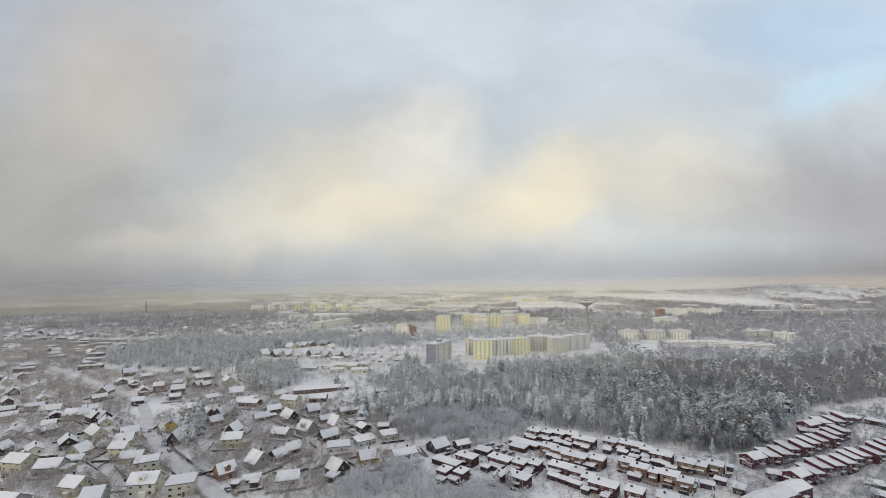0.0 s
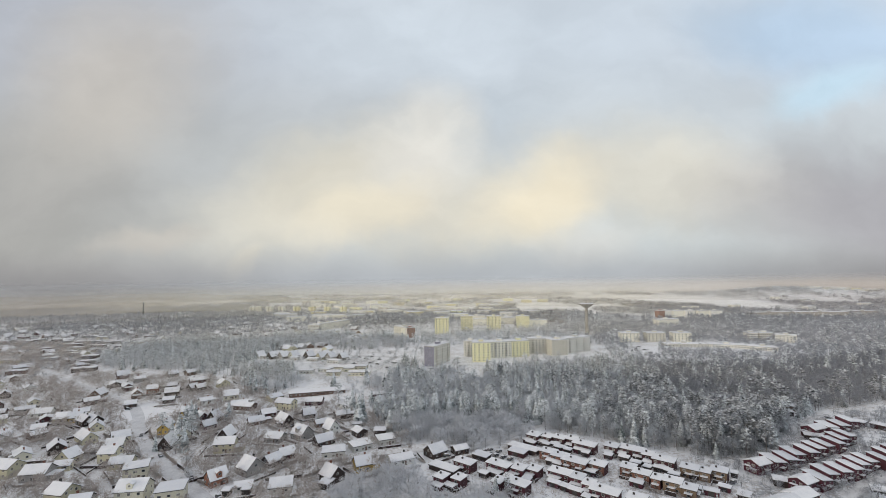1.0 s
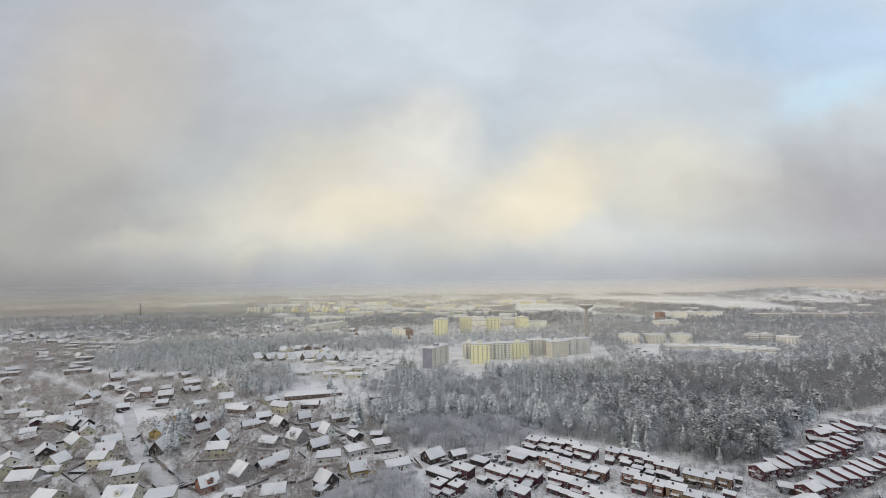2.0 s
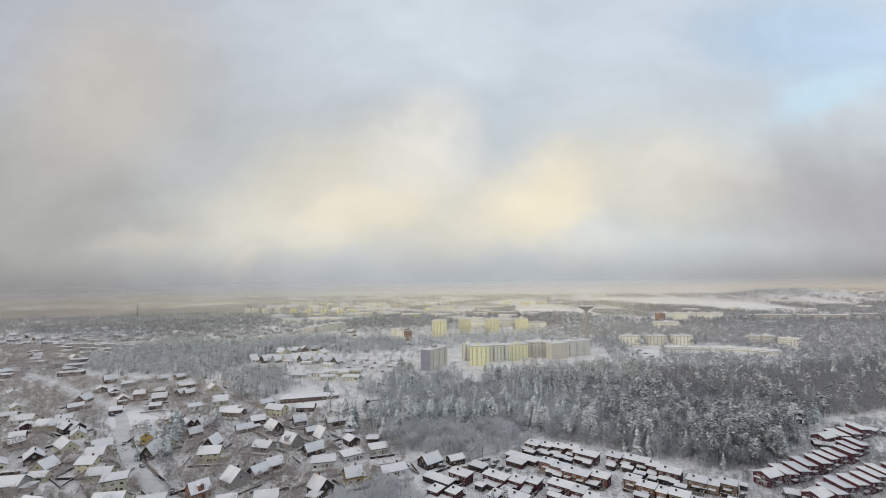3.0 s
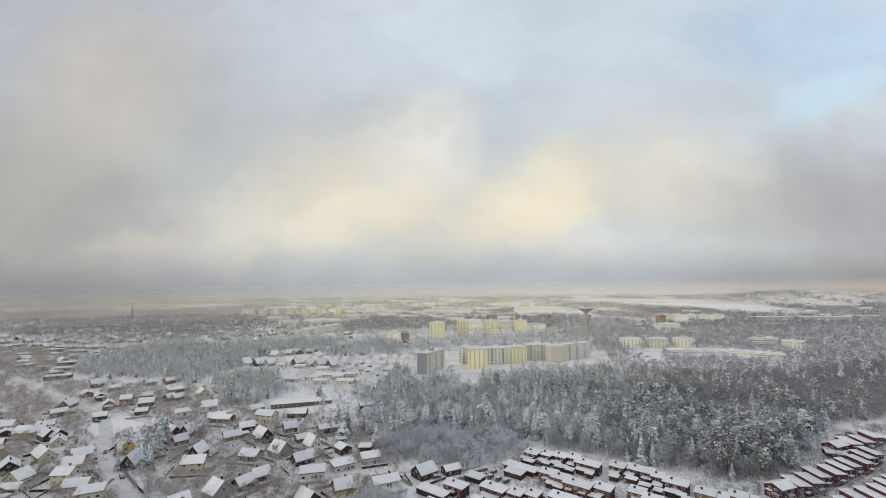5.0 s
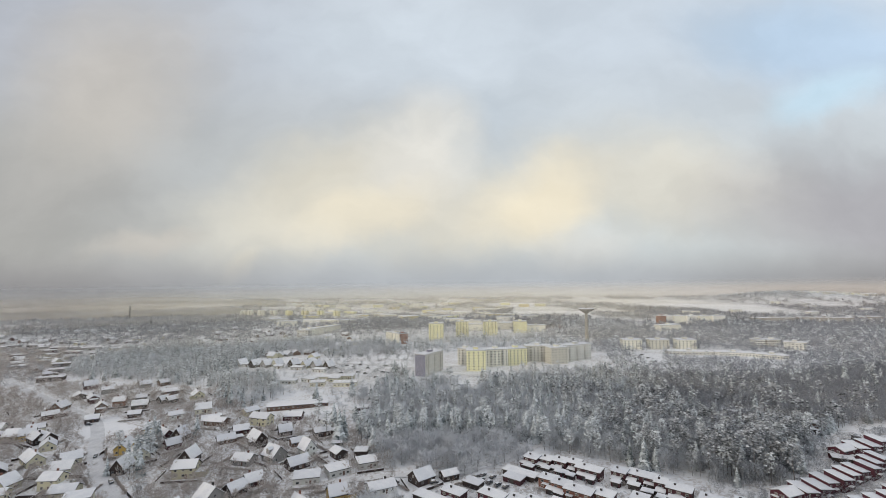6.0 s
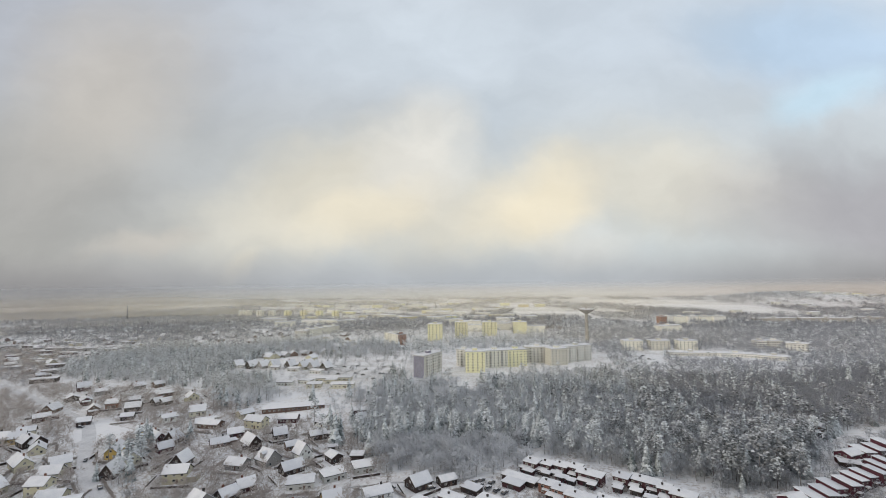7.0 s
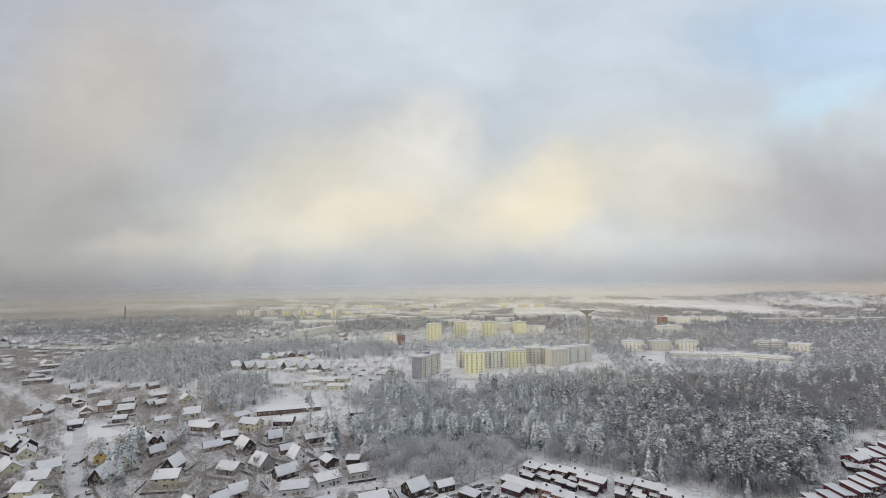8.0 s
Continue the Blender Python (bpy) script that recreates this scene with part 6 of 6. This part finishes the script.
# ---- distance: small houses of the suburbs, blocks of the town, then woods up to the horizon ----
FAR_HOUSES = [mesh_of("wall", *gable_walls(11, 9, 3, 6), (tone,)) for tone in ("straw", "white", "brown", "grey", "darkred")]
FAR_SNOW = mesh_of("roof_snow", *join_data(*[pitched_slab(-6.2, 6.2, 4.5, 3, 6, 0.03, 0.5, k, 0.9) for k in (-1, 1)]), ("snow",))
FAR_BLOCKS = [mesh_of("wall", *box_data(-20, 20, -6, 6, -2, 11), (tone,)) for tone in ("aptcream", "aptyellow", "aptwhite")]
FAR_LID = mesh_of("roof_snow", *box_data(-20.4, 20.4, -6.4, 6.4, 11.005, 11.8), ("snow",))
for k in range(100):
    y = RNG.uniform(950, 2000)
    x = RNG.uniform(-0.36, 0.24) * y if k < 84 else RNG.uniform(0.55, 0.95) * y
    if free(x, y, 22):
        b = thing("town_block", x, y, RNG.uniform(-30, 30), "distant pale town block with a snowy roof", "building", "distant blocks of the town", radius=20)
        part("wall", RNG.choice(FAR_BLOCKS), b)
        part("roof_snow", FAR_LID, b)
rebuild_cells()
spots, bulk_v, bulk_f, bulk_m = 0, [], [], []
for _ in range(5000):
    if spots >= 300:
        break
    y = RNG.uniform(520, 1500)
    x = RNG.uniform(-1.05, -0.20) * y + (y - 520) * 0.12
    if not free(x, y, 9) or inside(x, y, MIDLEFT) or inside(x, y, SUBURB):
        continue
    spots += 1
    turn = RNG.choice((20, -25, 65, 110)) + RNG.uniform(-9, 9)
    if spots <= 110:
        h = thing("house", x, y, turn, "small distant house with a snowy roof", "house", "distant houses of the suburb")
        part("wall", RNG.choice(FAR_HOUSES), h)
        part("roof_snow", FAR_SNOW, h)
        continue
    m = pose(x, y, ground(x, y), 0, 0, turn)
    tint = RNG.randrange(3)
    for (v, f), slot in ((gable_walls(11, 9, 3, 6), tint), (join_data(*[pitched_slab(-6.2, 6.2, 4.5, 3, 6, 0.03, 0.5, k, 0.9) for k in (-1, 1)]), 3)):
        k = len(bulk_v)
        bulk_v += [tuple(m @ Vector(c)) for c in v]
        bulk_f += [tuple(i + k for i in c) for c in f]
        bulk_m += [slot] * len(f)
tagged(new("suburb_houses", mesh_of("suburb_houses", bulk_v, bulk_f, ("straw", "brown", "grey", "snow"), bulk_m)), "rows of far suburban houses under snow", "houses", kind="stuff")


def wide_wood(name, y0, y1, count, kind, high, label, skip=0.0, wide=2.3):
    out = []
    while len(out) < count:
        y = RNG.uniform(y0, y1)
        x = RNG.uniform(-1.15, 1.15) * y
        if noise.noise((x / 160, y / 260, 1.3)) < skip or not free(x, y, 4):
            continue
        out.append((x, y, RNG.uniform(0.7, 1.1) * high, -1))
    return stand(name, kind, out, label, wide)


wide_wood("far_spruce_wood", 840, 1500, 5500, "conifer", 15, "distant spruce wood dusted with snow", 0.0, 1.5)
wide_wood("far_birch_wood", 840, 1600, 7000, "bare", 11, "distant leafless wood white with frost", -0.2, 1.5)
wide_wood("lake_wood", 1450, 2700, 4500, "conifer", 16, "dark woods round the frozen lake", -0.02, 2.0)
wide_wood("lake_wood", 1300, 2700, 4500, "bare", 12, "bare grey woods round the frozen lake", -0.1, 2.4)
wide_wood("hill_wood", 2300, 4400, 2600, "conifer", 15, "wooded hills along the horizon", -0.05, 3.0)
for _ in range(60):
    x, y = RNG.gauss(2060, 200), RNG.gauss(2230, 120)
    if free(x, y, 16):
        b = thing("town_block", x, y, RNG.uniform(-30, 30), "distant pale town block on a hill", "building", "distant blocks of the town", radius=20)
        part("wall", RNG.choice(FAR_BLOCKS), b)
        part("roof_snow", FAR_LID, b)
hill = []
while len(hill) < 600:
    x, y = RNG.gauss(1620, 230), RNG.gauss(2080, 160)
    hill.append((x, y, RNG.uniform(14, 20), -1))
stand("hill_wood", "conifer", hill, "wooded hill beyond the frozen lake", 3.0)

# ---- mist that hangs over the far land under the cloud, thicker to the left, as haze on standing sheets ----


def mist_sheet(radius, thick, albedo):
    """One veil of mist, a haze sheet on an arc round the flight, thinning out upwards."""
    m = bpy.data.materials.new("mist")
    m.use_nodes = True
    n = Nodes(m.node_tree)
    at = n.add("ShaderNodeNewGeometry").outputs["Position"]
    s = n.add("ShaderNodeSeparateXYZ")
    n.links.new(at, s.inputs[0])
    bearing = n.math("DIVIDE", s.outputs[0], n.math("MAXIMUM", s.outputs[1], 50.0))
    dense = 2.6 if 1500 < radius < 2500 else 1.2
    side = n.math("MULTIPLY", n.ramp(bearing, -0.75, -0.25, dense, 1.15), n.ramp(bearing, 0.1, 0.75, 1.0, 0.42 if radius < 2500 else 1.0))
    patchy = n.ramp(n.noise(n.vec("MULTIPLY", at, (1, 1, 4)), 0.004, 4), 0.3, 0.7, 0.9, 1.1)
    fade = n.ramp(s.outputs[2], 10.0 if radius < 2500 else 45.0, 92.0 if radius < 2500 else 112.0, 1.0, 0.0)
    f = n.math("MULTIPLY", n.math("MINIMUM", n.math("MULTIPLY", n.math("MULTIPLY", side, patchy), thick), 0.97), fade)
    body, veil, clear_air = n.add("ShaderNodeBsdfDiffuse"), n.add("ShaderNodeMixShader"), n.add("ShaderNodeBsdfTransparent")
    # sunlit warmth in the middle and dimmer sides are put into the veil's colour
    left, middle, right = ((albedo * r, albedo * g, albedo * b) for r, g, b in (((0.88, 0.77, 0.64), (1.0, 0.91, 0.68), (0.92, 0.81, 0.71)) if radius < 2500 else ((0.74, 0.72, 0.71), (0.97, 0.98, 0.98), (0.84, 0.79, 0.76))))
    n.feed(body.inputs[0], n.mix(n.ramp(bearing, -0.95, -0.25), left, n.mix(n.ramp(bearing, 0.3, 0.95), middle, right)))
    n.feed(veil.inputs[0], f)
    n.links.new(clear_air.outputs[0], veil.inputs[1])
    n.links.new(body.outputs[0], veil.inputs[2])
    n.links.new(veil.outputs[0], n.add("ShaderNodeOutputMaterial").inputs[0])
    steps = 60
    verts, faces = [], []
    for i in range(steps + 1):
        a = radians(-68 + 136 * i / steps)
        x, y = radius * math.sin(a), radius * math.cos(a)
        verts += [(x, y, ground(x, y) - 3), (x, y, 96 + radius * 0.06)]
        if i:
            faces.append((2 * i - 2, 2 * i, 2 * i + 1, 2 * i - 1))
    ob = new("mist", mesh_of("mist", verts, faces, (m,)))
    return tagged(ob, "standing sheet of painted haze over the far land", "mist", kind="stuff")


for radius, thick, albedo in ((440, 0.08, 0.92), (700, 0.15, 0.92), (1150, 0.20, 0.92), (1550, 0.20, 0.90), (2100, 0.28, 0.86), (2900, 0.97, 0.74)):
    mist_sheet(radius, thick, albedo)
